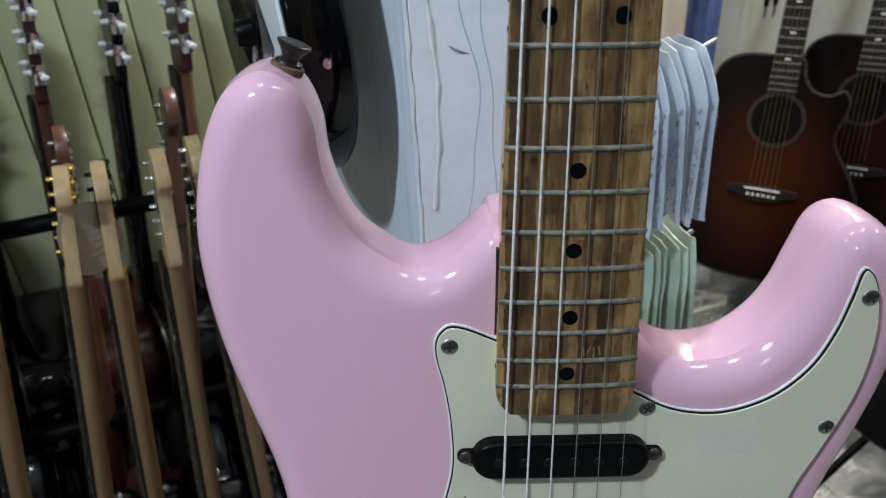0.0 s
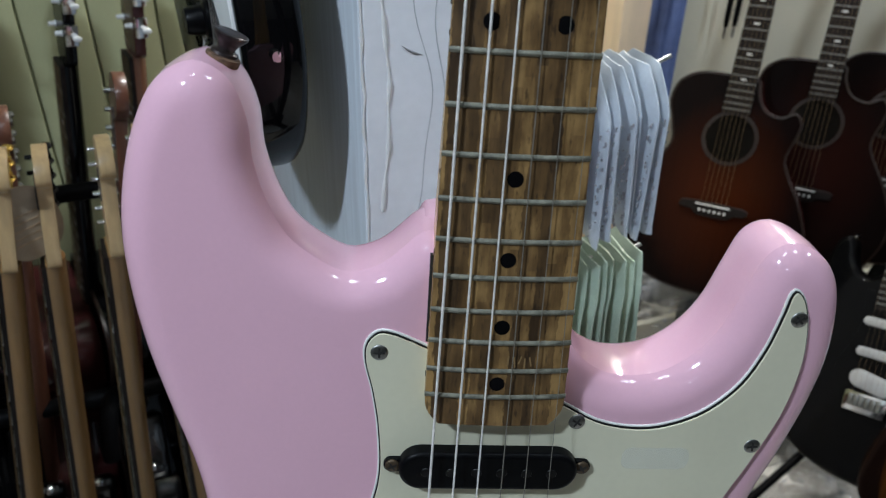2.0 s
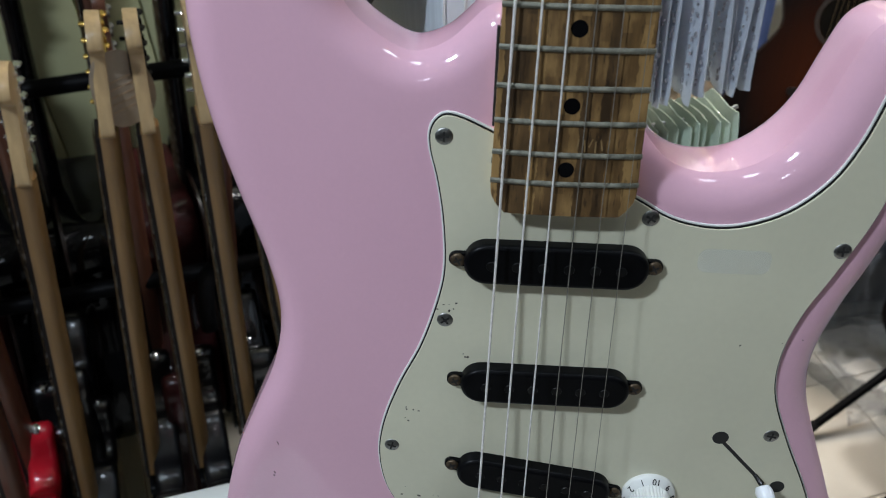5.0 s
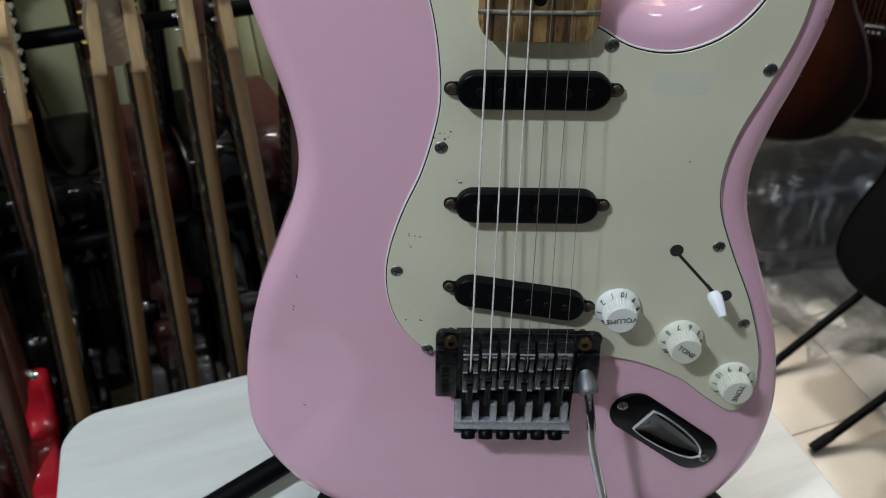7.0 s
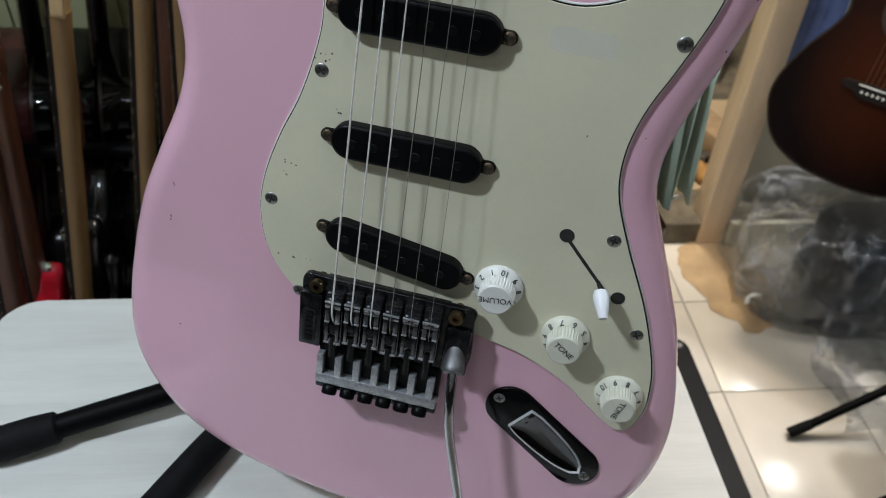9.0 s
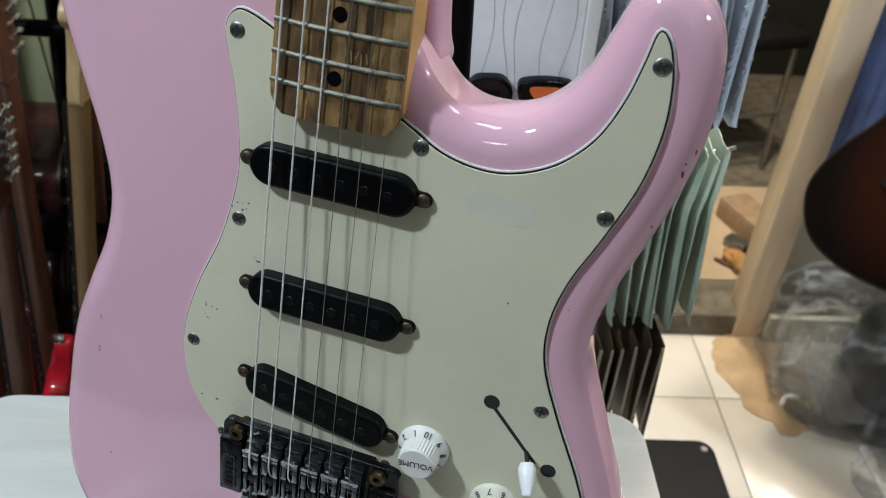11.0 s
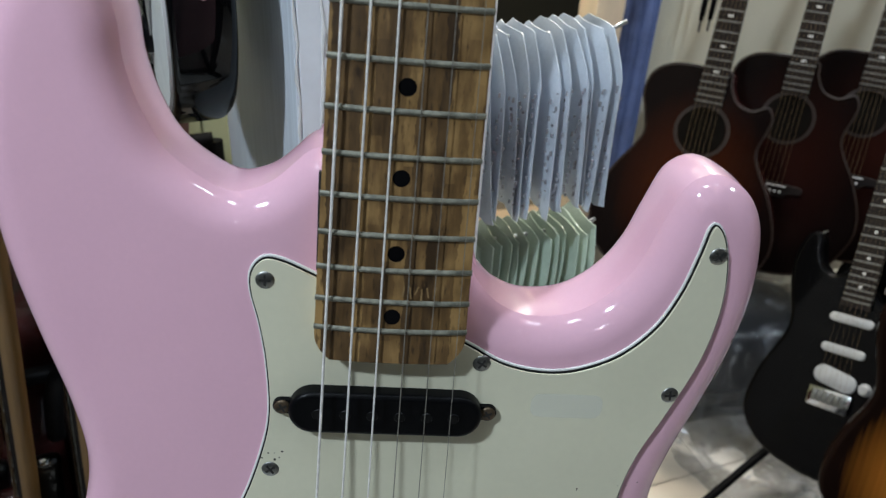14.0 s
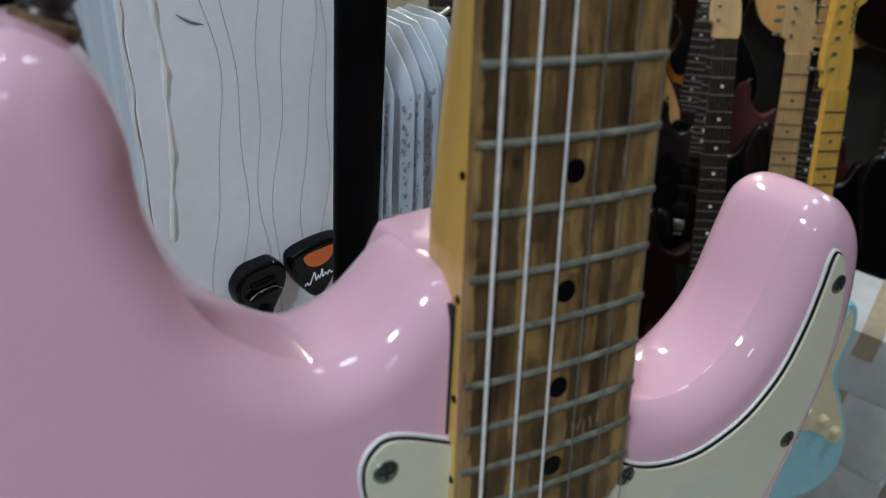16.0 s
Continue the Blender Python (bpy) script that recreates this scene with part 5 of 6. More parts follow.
def electric(m, label, body_mat, guard_mat=None, neck_mat=MAPLE, board_mat=ROSEWOOD, pu_mat=WHITE_PLASTIC, tuners=STEEL, group="", humbucker=False, mirrored=False, dots=None, head_long=1.0, longer=0.0, head_mat=None):
    root = thing("electric_guitar", m, label, "guitar", group)

    def b():
        bm = bmesh.new()
        slab(bm, outline([(-x if mirrored else x, z) for x, z in BODY], 0.008), 0.0025, 0.0465, 0.011, 0.011, 4)
        return bm

    shared("body", ("e_body", body_mat.name, mirrored), b, body_mat, root)
    if guard_mat:
        def g():
            bm = bmesh.new()
            slab(bm, outline(GUARD_LINE, 0.006), 0.0, 0.0026, 0.0006, 0, 2)
            return bm

        shared("pickguard", ("e_guard", guard_mat.name), g, guard_mat, root)
    for k, (z, q) in enumerate(((0.1545, 0), (0.092, 0), (0.034, -0.158))):
        def p(z=z, q=q, k=k):
            bm = bmesh.new()
            slab(bm, stadium(0, z, 0.083, 0.036 if humbucker and k == 2 else 0.018, q, 10), -0.006, 0.001, 0.0015, 0, 2)
            return bm

        shared("pickup", ("e_pu", pu_mat.name, k, humbucker), p, pu_mat, root)

    def br():
        bm = bmesh.new()
        box(bm, -0.040, 0.040, -0.010, 0.003, -0.030, 0.010, 0.002)
        return bm

    bridge_ob = shared("bridge", "e_bridge", br, CHROME, root)
    for k in range(6):
        def sd(k=k):
            bm = bmesh.new()
            x = (k - 2.5) * 0.0106
            box(bm, x - 0.0045, x + 0.0045, -0.015, -0.009, -0.018, 0.006, 0.001)
            return bm

        shared("saddle", ("e_saddle", k), sd, STEEL, bridge_ob)
    for x, z in ((0.0565, 0.0305), (0.0965, 0.0085), (0.131, -0.0215)):
        def kn():
            bm = bmesh.new()
            lathe(bm, [(0.0125, 0), (0.012, 0.003), (0.009, 0.005), (0.0085, 0.014), (0, 0.0142)], None, 20)
            return bm

        shared("control_knob", ("e_knob", pu_mat.name), kn, pu_mat, root, m=facing(x, 0, z))
    # a longer neck is the same one drawn out between the body and the nut
    k_long = 1 + longer / 0.47
    drawn = Matrix.Translation((0, 0, 0.18 * (1 - k_long))) @ Matrix.Diagonal((1, 1, k_long, 1))
    shared("neck", ("e_neck", neck_mat.name), lambda: neck_mesh(0.0275, 0.021, 0.182, 0.65, -0.004, 0.021), neck_mat, root, m=drawn)

    def fb():
        bm = bmesh.new()
        box(bm, -1, 1, -0.0085, -0.0035, 0, 1, 0)
        for v in bm.verts:
            w = 0.0278 if v.co.z < 0.5 else 0.0212
            v.co.x *= w
            v.co.z = 0.180 if v.co.z < 0.5 else 0.649
        return bm

    shared("fretboard", ("e_board", board_mat.name), fb, board_mat, root, m=drawn)
    fret_row(root, 21, 0.648, 0.0272, 0.0208, 0.18, -0.0085, "e", drawn)
    for n in (3, 5, 7, 9, 12, 15, 17, 19):
        v = 0.648 * (2 ** (-n / 12) + 2 ** (-(n - 1) / 12)) / 2

        def d(v=v):
            bm = bmesh.new()
            lathe(bm, [(0, 0.0003), (0.0032, 0.0002), (0.0032, -0.0005)], facing(0, -0.0086, v), 12)
            return bm

        shared("fret_dot", ("e_dot", n, bool(dots)), d, dots or WHITE_PLASTIC, root, m=drawn)

    def hs():
        bm = bmesh.new()
        slab(bm, outline([(-0.021, 0.648), (-0.024, 0.672), (-0.032, 0.690), (-0.028, 0.760), (-0.020, 0.818), (0.008, 0.838), (0.034, 0.828), (0.043, 0.806), (0.030, 0.788), (0.018, 0.776), (0.019, 0.735), (0.025, 0.690), (0.021, 0.648)], 0.004), -0.002, 0.013, 0.0015, 0.0015, 2)
        return bm

    head = shared("headstock", ("e_head", (head_mat or neck_mat).name), hs, head_mat or neck_mat, root, m=Matrix.Translation((0, 0, 0.648 * (1 - head_long) + longer)) @ Matrix.Diagonal((1, 1, head_long, 1)))

    def lg():
        bm = bmesh.new()
        tube(bm, [(0.012 + 0.0035 * math.sin(k * 1.9), -0.0023, 0.795 - k * 0.0035) for k in range(17)], 0.0012, 6)
        return bm

    shared("logo_mark", ("e_logo"), lg, INK, head)
    for k in range(6):
        shared("tuner", ("e_tuner", tuners.name), lambda: tuner_mesh(-1), tuners, head, m=Matrix.Translation((-0.017 + 0.0006 * k, 0, 0.682 + k * 0.025)))
    for k in range(6):
        def s(k=k):
            bm = bmesh.new()
            rod(bm, ((k - 2.5) * 0.0106, -0.0145, 0), ((k - 2.5) * 0.007, -0.0105, 0.65), 0.00022, 5)
            return bm

        shared("string", ("e_string", k), s, DULL_BRONZE, root, m=Matrix.Diagonal((1, 1, 1 + longer / 0.65, 1)))

    def bt():
        bm = bmesh.new()
        lathe(bm, [(0.006, 0), (0.0035, 0.002), (0.0035, 0.006), (0.007, 0.010), (0, 0.012)], frame_to((-0.1055, 0.024, 0.312), (-0.1015, 0.024, 0.330)), 12)
        return bm

    shared("strap_button", "e_button", bt, CHROME, root)
    return root


AC = [(0.0, -0.205), (0.09, -0.196), (0.160, -0.160), (0.198, -0.090), (0.198, -0.030), (0.170, 0.040), (0.136, 0.095), (0.122, 0.130), (0.132, 0.175)]
AC_CUT = AC + [(0.136, 0.205), (0.120, 0.228), (0.090, 0.215), (0.058, 0.225), (0.040, 0.255), (0.030, 0.284)]
AC_FULL = AC + [(0.143, 0.215), (0.132, 0.258), (0.095, 0.283), (0.040, 0.288)]
AC_LEFT = [(-0.040, 0.288), (-0.095, 0.283), (-0.132, 0.258), (-0.143, 0.215), (-0.132, 0.175), (-0.122, 0.130), (-0.136, 0.095), (-0.170, 0.040), (-0.198, -0.030), (-0.198, -0.090), (-0.160, -0.160), (-0.09, -0.196)]


def acoustic(m, label, top_mat, side_mat, cut=False, neck_mat=MAHOGANY, buttons=CHROME, group="", guard=None, plates=None):
    root = thing("acoustic_guitar", m, label, "guitar", group)
    line = outline((AC_CUT if cut else AC_FULL) + AC_LEFT, 0.008)

    def b():
        bm = bmesh.new()
        slab(bm, inset(line, 0.0015), 0.0012, 0.098, 0.003, 0.004, 2)
        return bm

    shared("sides_and_back", ("a_side", side_mat.name, cut), b, side_mat, root)

    def t():
        bm = bmesh.new()
        slab(bm, inset(line, 0.004), -0.0012, 0.0018, 0.0005, 0, 2)
        return bm

    shared("top", ("a_top", top_mat.name, cut), t, top_mat, root)

    def bd():
        bm = bmesh.new()
        for d, y in ((0.0, 0.0),):
            rings = [[bm.verts.new((p[0], yy, p[1])) for p in inset(line, dd)] for dd, yy in ((0.005, -0.0013), (0.0, -0.0005), (0.0, 0.004), (0.005, 0.004))]
            for A, B in zip(rings, rings[1:] + rings[:1]):
                for k in range(len(line)):
                    bm.faces.new([A[k], A[(k + 1) % len(line)], B[(k + 1) % len(line)], B[k]])
        return bm

    shared("binding", ("a_bind", cut), bd, DARK_BINDING, root)

    def hole():
        bm = bmesh.new()
        lathe(bm, [(0, 0.0004), (0.0500, 0.0004), (0.0505, -0.001)], facing(0, -0.0012, 0.152), 32)
        return bm

    shared("soundhole", "a_hole", hole, HOLE_DARK, root)

    def ros():
        bm = bmesh.new()
        lathe(bm, [(0.051, 0.0), (0.051, 0.0008), (0.059, 0.0008), (0.059, 0.0)], facing(0, -0.0012, 0.152), 36)
        return bm

    shared("rosette", "a_rosette", ros, DARK_BINDING, root)

    def brd():
        bm = bmesh.new()
        slab(bm, outline([(-0.070, 0.004), (-0.04, 0.007), (0, 0.008), (0.04, 0.007), (0.070, 0.004), (0.070, -0.010), (0.045, -0.014), (0.03, -0.024), (-0.03, -0.024), (-0.045, -0.014), (-0.070, -0.010)], 0.004), -0.0095, 0, 0.002, 0, 2)
        return bm

    bridge_ob = shared("bridge", "a_bridge", brd, ROSEWOOD, root)

    def sad():
        bm = bmesh.new()
        box(bm, -0.037, 0.037, -0.0125, -0.009, 0.000, 0.003, 0.0006)
        for k in range(6):
            lathe(bm, [(0, 0.004), (0.0028, 0.003), (0.003, 0)], facing((k - 2.5) * 0.0108, -0.0095, -0.0115), 10)
        return bm

    shared("saddle", "a_saddle", sad, WHITE_PLASTIC, bridge_ob)
    if guard:
        def gd():
            bm = bmesh.new()
            slab(bm, outline([(0.052, 0.170), (0.085, 0.150), (0.100, 0.095), (0.090, 0.040), (0.055, 0.030), (0.030, 0.075), (0.050, 0.110), (0.060, 0.140)], 0.005), -0.0022, -0.001)
            return bm

        shared("pickguard", "a_guard", gd, guard, root)
    shared("neck", ("a_neck", neck_mat.name), lambda: neck_mesh(0.028, 0.022, 0.28, 0.645, -0.002, 0.021), neck_mat, root)

    def fb():
        bm = bmesh.new()
        box(bm, -1, 1, -0.0075, -0.0012, 0, 1)
        for v in bm.verts:
            w = 0.029 if v.co.z < 0.5 else 0.0218
            v.co.x *= w
            v.co.z = 0.205 if v.co.z < 0.5 else 0.645
        return bm

    shared("fretboard", "a_board", fb, ROSEWOOD, root)
    fret_row(root, 19, 0.645, 0.0285, 0.0215, 0.205, -0.0075, "a")
    for n in (3, 5, 7, 9, 12, 15):
        v = 0.645 * (2 ** (-n / 12) + 2 ** (-(n - 1) / 12)) / 2

        def d(v=v):
            bm = bmesh.new()
            box(bm, -0.006, 0.006, -0.0079, -0.007, v - 0.0022, v + 0.0022)
            return bm

        shared("inlay", ("a_inlay", n), d, WHITE_PLASTIC, root)

    def hs():
        bm = bmesh.new()
        slab(bm, outline([(-0.022, 0.645), (-0.030, 0.675), (-0.035, 0.800), (-0.020, 0.822), (0, 0.816), (0.020, 0.822), (0.035, 0.800), (0.030, 0.675), (0.022, 0.645)], 0.005), 0.0, 0.015, 0.0015, 0.0015, 2)
        return bm

    head = shared("headstock", ("a_head", side_mat.name), hs, side_mat, root)
    for k in range(3):
        for s in (-1, 1):
            shared("tuner", ("a_tuner", s, buttons.name), lambda s=s: tuner_mesh(s), buttons, head, m=Matrix.Translation((s * 0.022, 0, 0.690 + k * 0.042)))
            if plates:
                def pl(s=s):
                    bm = bmesh.new()
                    box(bm, s * 0.0355 - 0.004, s * 0.0355 + 0.004, 0.0005, 0.0165, -0.015, 0.013, 0.0012)
                    return bm

                shared("machine_plate", ("a_plate", s), pl, plates, head, m=Matrix.Translation((0, 0, 0.692 + k * 0.042)))
    for k in range(6):
        def st(k=k):
            bm = bmesh.new()
            rod(bm, ((k - 2.5) * 0.0108, -0.0122, 0.001), ((k - 2.5) * 0.0075, -0.009, 0.645), 0.0004, 5)
            return bm

        shared("string", ("a_string", k), st, DULL_BRONZE, root)
    return root


# acoustic guitars on the rail beside the doorway
for k, (lab, top, side, cut, gd) in enumerate((
        ("cutaway acoustic guitar with red-brown sunburst top hanging on a rail", BURST_RED, WINE_GLOSS, True, None),
        ("dark wine-brown sunburst acoustic guitar hanging on a rail", BURST_DARK, WINE_GLOSS, True, None),
        ("dark brown acoustic guitar hanging on a rail", BURST_DARK, BLACK_GLOSS, False, None),
        ("natural-topped acoustic guitar with black pickguard on a rail", NATURAL_TOP, MAHOGANY, False, BLACK_PLASTIC),
        ("amber sunburst acoustic guitar hanging on a rail", BURST_ORANGE, WINE_GLOSS, False, BLACK_PLASTIC),
        ("black-topped cutaway acoustic guitar hanging on a rail", BLACK_GLOSS, BLACK_GLOSS, True, None))):
    b = Vector((1.014 + 0.228 * k, 1.026 - 0.004 * k, 0.670 + 0.008 * (k % 2)))
    acoustic(place(b, b + Vector((0.229, 0.246, 0.942)), (-0.74, -0.67, 0)), lab, top, side, cut, group="acoustic guitars on the rail", guard=gd)
bm = bmesh.new()
rod(bm, (1.12, 1.270, 1.40), (2.58, 1.270, 1.40), 0.012, 14)
tagged(part("hanging_rail", bm, BLACK_TUBE), "black steel rail that carries the acoustic guitars", "rail")

for k, (lab, top, side, gd) in enumerate((
        ("natural spruce acoustic guitar hung on the far wall", NATURAL_TOP, MAHOGANY, BLACK_PLASTIC),
        ("black acoustic guitar hung on the far wall", BLACK_GLOSS, BLACK_GLOSS, None),
        ("pale blue acoustic guitar hung on the far wall", BLUE_GLOSS, MAHOGANY, BLACK_PLASTIC),
        ("dark sunburst acoustic guitar hung on the far wall", BURST_DARK, WINE_GLOSS, None),
        ("natural spruce acoustic guitar hung on the far wall", NATURAL_TOP, MAHOGANY, None),
        ("amber sunburst acoustic guitar hung on the far wall", BURST_ORANGE, WINE_GLOSS, BLACK_PLASTIC))):
    b = Vector((2.36, -0.28 + 0.26 * k, 0.98 + 0.05 * (k % 2)))
    acoustic(place(b, b + Vector((0.10, 0.02, 0.95)), (-0.95, -0.30, 0)), lab, top, side, k % 2 == 1, group="acoustic guitars on the far wall", guard=gd)

cable = thing("audio_cable", pose(1.237, 1.36, 0), "black audio cable with two plugs hanging at the wall", "cable")
for dx in (-0.013, 0.013):
    bm = bmesh.new()
    tube(bm, bend([(dx, 0, 1.04), (dx * 0.8, 0, 1.20), (dx * 0.3, 0.01, 1.40), (0, 0.03, 1.46)], 5), 0.0028, 8)
    lead = part("lead", bm, BLACK_RUBBER, cable)
    bm = bmesh.new()
    lathe(bm, [(0, 0.955), (0.005, 0.956), (0.0068, 0.975), (0.0068, 1.025), (0.0035, 1.050), (0, 1.0505)], Matrix.Translation((dx, 0, 0)), 14)
    plug = part("plug", bm, BLACK_PLASTIC, lead)
    bm = bmesh.new()
    lathe(bm, [(0, 0.925), (0.0022, 0.928), (0.0030, 0.933), (0.0024, 0.937), (0.0031, 0.940), (0.0031, 0.957)], Matrix.Translation((dx, 0, 0)), 12)
    part("plug_tip", bm, STEEL, lead, "steel plug tip")

# electric guitars standing in front of them
electric(place((1.122, 0.596, 0.44), (1.345, 0.833, 1.0), (-0.90, -0.30, 0.3)), "black electric guitar with white pickups and rosewood fretboard", DEEP_BLACK, DEEP_BLACK, PALE_MAPLE, ROSEWOOD, mat("grey_white_plastic", (0.40, 0.41, 0.42), 0.35, vary=0.08), group="electric guitars on floor stands", humbucker=True)
electric(place((1.135, 0.371, 0.449), (1.299, 0.565, 1.045), (-0.72, -0.57, 0.38)), "amber sunburst electric guitar with black pickguard", BURST_ORANGE, PLY_BLACK, PALE_MAPLE, ROSEWOOD, BLACK_PLASTIC, group="electric guitars on floor stands")
electric(place((1.161, 0.185, 0.409), (1.262, 0.338, 1.031), (-0.50, -0.82, 0.28)), "sky-blue electric guitar with cream pickguard and yellow maple neck", BLUE_GLOSS, CREAM_GUARD, YELLOW_MAPLE, YELLOW_MAPLE, CREAM_GUARD, group="electric guitars on floor stands", dots=INK)
electric(place((1.370, 0.332, 0.396), (1.390, 0.459, 1.031), (-0.86, -0.46, 0.12)), "dark red electric guitar with pale maple neck", WINE_GLOSS, PLY_BLACK, PALE_MAPLE, PALE_MAPLE, BLACK_PLASTIC, group="electric guitars on floor stands", dots=INK)
electric(place((1.66, 0.10, 0.34), (1.80, 0.24, 0.96), (-0.88, -0.35, 0.3)), "natural wood electric guitar with dark fretboard", NATURAL_TOP, None, PALE_MAPLE, ROSEWOOD, BLACK_PLASTIC, group="electric guitars on floor stands", humbucker=True)
electric(place((1.62, 0.86, 0.42), (1.74, 1.00, 1.04), (-0.82, -0.45, 0.3)), "black electric guitar with dark fretboard", DEEP_BLACK, None, MAHOGANY, ROSEWOOD, BLACK_PLASTIC, group="electric guitars on floor stands", humbucker=True)


for k in range(8):
    x, y = 1.66 + 0.16 * (k % 2), -0.12 + 0.135 * k
    electric(place((x, y, 0.44 + 0.03 * (k % 3)), (x + 0.16, y + 0.13, 1.05 + 0.03 * (k % 3)), (-0.86, -0.40, 0.3)), ("black electric guitar in the back row of stands", "dark wine electric guitar in the back row of stands")[k % 2], (BLACK_GLOSS, WINE_GLOSS)[k % 2], (None, PLY_BLACK)[k % 2], (MAHOGANY, PALE_MAPLE)[(k // 2) % 2], ROSEWOOD, BLACK_PLASTIC, group="electric guitars in the back row", humbucker=k % 2 == 0)
def floor_stand(x, y, turn):
    root = thing("guitar_floor_stand", pose(x, y, 0, 0, 0, turn), "black tubular guitar floor stand with rubber feet", "guitar stand", "floor stands")
    bm = bmesh.new()
    tube(bm, [(0, 0.10, 0.20), (0, 0.20, 0.70)], 0.011, 10)
    part("post", bm, BLACK_TUBE, root)
    for ex, ey in ((-0.22, -0.22), (0.22, -0.22), (0.0, 0.38)):
        bm = bmesh.new()
        rod(bm, (0, 0.10, 0.24), (ex, ey, 0.012), 0.010, 10)
        leg = part("leg", bm, BLACK_TUBE, root)
        bm = bmesh.new()
        rod(bm, Vector((ex, ey, 0.012)) * 0.9 + Vector((0, 0.01, 0.0245)), (ex * 1.02, ey * 1.02, 0.012), 0.0118, 10)
        part("rubber_foot", bm, BLACK_RUBBER, leg)
    for ex in (-0.09, 0.09):
        bm = bmesh.new()
        tube(bm, bend([(0, 0.10, 0.24), (ex, 0.06, 0.25), (ex, -0.06, 0.24), (ex, -0.09, 0.27)], 4), 0.011, 8)
        part("cradle_arm", bm, BLACK_RUBBER, root)
    return root


for x, y, q in ((1.22, 0.66, -48), (1.20, 0.43, -50), (1.22, 0.26, -32), (1.42, 0.38, -60), (1.74, 0.14, -60), (1.70, 0.90, -50)):
    floor_stand(x, y, q)

# ---- the rack of guitars along the plank wall, seen edge on ----
for (b, n, lab, bodym, tun, tag, nk) in (
        ((-0.4997, 0.619, 0.372), (-0.3808, 0.6195, 1.008), "glossy black electric guitar with maple neck in the rack", MIRROR_BLACK, CHROME, 0, MAPLE),
        ((-0.592, 0.550, 0.255), (-0.482, 0.555, 0.895), "red electric guitar with dark neck low in the rack", RED_GLOSS, CHROME, 0, MAHOGANY),
        ((-0.398, 0.663, 0.409), (-0.2822, 0.634, 1.045), "black electric guitar with gold tuners and paper tag in the rack", MIRROR_BLACK, GOLD, 1, MAPLE),
        ((-0.3217, 0.665, 0.396), (-0.2402, 0.642, 1.038), "glossy black electric guitar with black tuners in the rack", MIRROR_BLACK, BLACK_PLASTIC, 0, MAPLE),
        ((-0.2372, 0.6635, 0.401), (-0.1749, 0.631, 1.045), "black electric guitar in a rack with chrome tuners", MIRROR_BLACK, CHROME, 0, MAPLE),
        ((-0.1493, 0.665, 0.398), (-0.129, 0.645, 1.045), "black electric guitar with maple neck in the rack", MIRROR_BLACK, CHROME, 0, MAPLE),
        ((-0.575, 0.67, 0.380), (-0.480, 0.65, 1.02), "black electric guitar with red-brown neck in the rack", MIRROR_BLACK, CHROME, 0, MAHOGANY),
        ((-0.665, 0.67, 0.380), (-0.570, 0.65, 1.02), "dark wine electric guitar with red-brown neck in the rack", WINE_GLOSS, CHROME, 0, MAHOGANY),
        ((-0.755, 0.67, 0.380), (-0.660, 0.65, 1.02), "black electric guitar with maple neck in the rack", MIRROR_BLACK, CHROME, 0, MAPLE)):
    longer = 0.0 if bodym is RED_GLOSS else 0.16
    low = Vector(b) - longer * (Vector(n) - Vector(b)).normalized()
    # Paler heads over darker necks paint the light's falloff down the rack.
    g = electric(place(low, n, (-0.98, -0.10, 0)), lab, bodym, None, nk, ROSEWOOD, BLACK_PLASTIC, tun, group="guitars in the rack", head_long=0.74, longer=longer, head_mat=PALE_MAPLE if nk is MAPLE else None)
    if tag:
        bm = bmesh.new()
        slab(bm, outline([(-0.012, 0.0), (0.014, -0.002), (0.030, -0.022), (0.034, -0.060), (0.020, -0.088), (-0.014, -0.092), (-0.032, -0.066), (-0.028, -0.024)], 0.004), 0, 0.0006)
        hang = part("price_tag", bm, TAG, m=pose(-0.250, 0.618, 1.138, 8, -8, 24))
        tagged(hang, "beige paper price tag hung on a headstock", "price tag")
        bm = bmesh.new()
        for k in range(5):
            box(bm, -0.020, 0.020 - 0.006 * (k % 2), -0.0006, -0.0001, -0.070 + k * 0.009, -0.0685 + k * 0.009)
        part("writing", bm, KRAFT, hang, "faint handwritten bars")
for (b, n, lab, side) in (((-0.507, 0.955, 0.505), (-0.420, 0.955, 1.113), "black acoustic guitar hanging edge-on at the plank wall", BLACK_GLOSS),
                          ((-0.401, 0.955, 0.505), (-0.319, 0.955, 1.123), "dark wine acoustic guitar hanging edge-on at the plank wall", WINE_GLOSS),
                          ((-0.295, 0.955, 0.515), (-0.214, 0.955, 1.133), "black acoustic guitar hanging edge-on at the plank wall", BLACK_GLOSS),
                          ((-0.189, 0.955, 0.515), (-0.126, 0.955, 1.133), "dark wine acoustic guitar hanging edge-on at the plank wall", WINE_GLOSS),
                          ((-0.613, 0.955, 0.505), (-0.526, 0.955, 1.113), "black acoustic guitar hanging edge-on at the plank wall", BLACK_GLOSS),
                          ((-0.719, 0.955, 0.505), (-0.632, 0.955, 1.113), "dark wine acoustic guitar hanging edge-on at the plank wall", WINE_GLOSS),
                          ((-0.826, 0.955, 0.505), (-0.739, 0.955, 1.113), "black acoustic guitar hanging edge-on at the plank wall", BLACK_GLOSS)):
    acoustic(place(b, n, (-0.975, -0.22, 0)), lab, BURST_DARK, side, False, neck_mat=BLACK_GLOSS if side is BLACK_GLOSS else MAHOGANY, buttons=WHITE_PLASTIC, plates=CHROME, group="acoustic guitars at the plank wall")

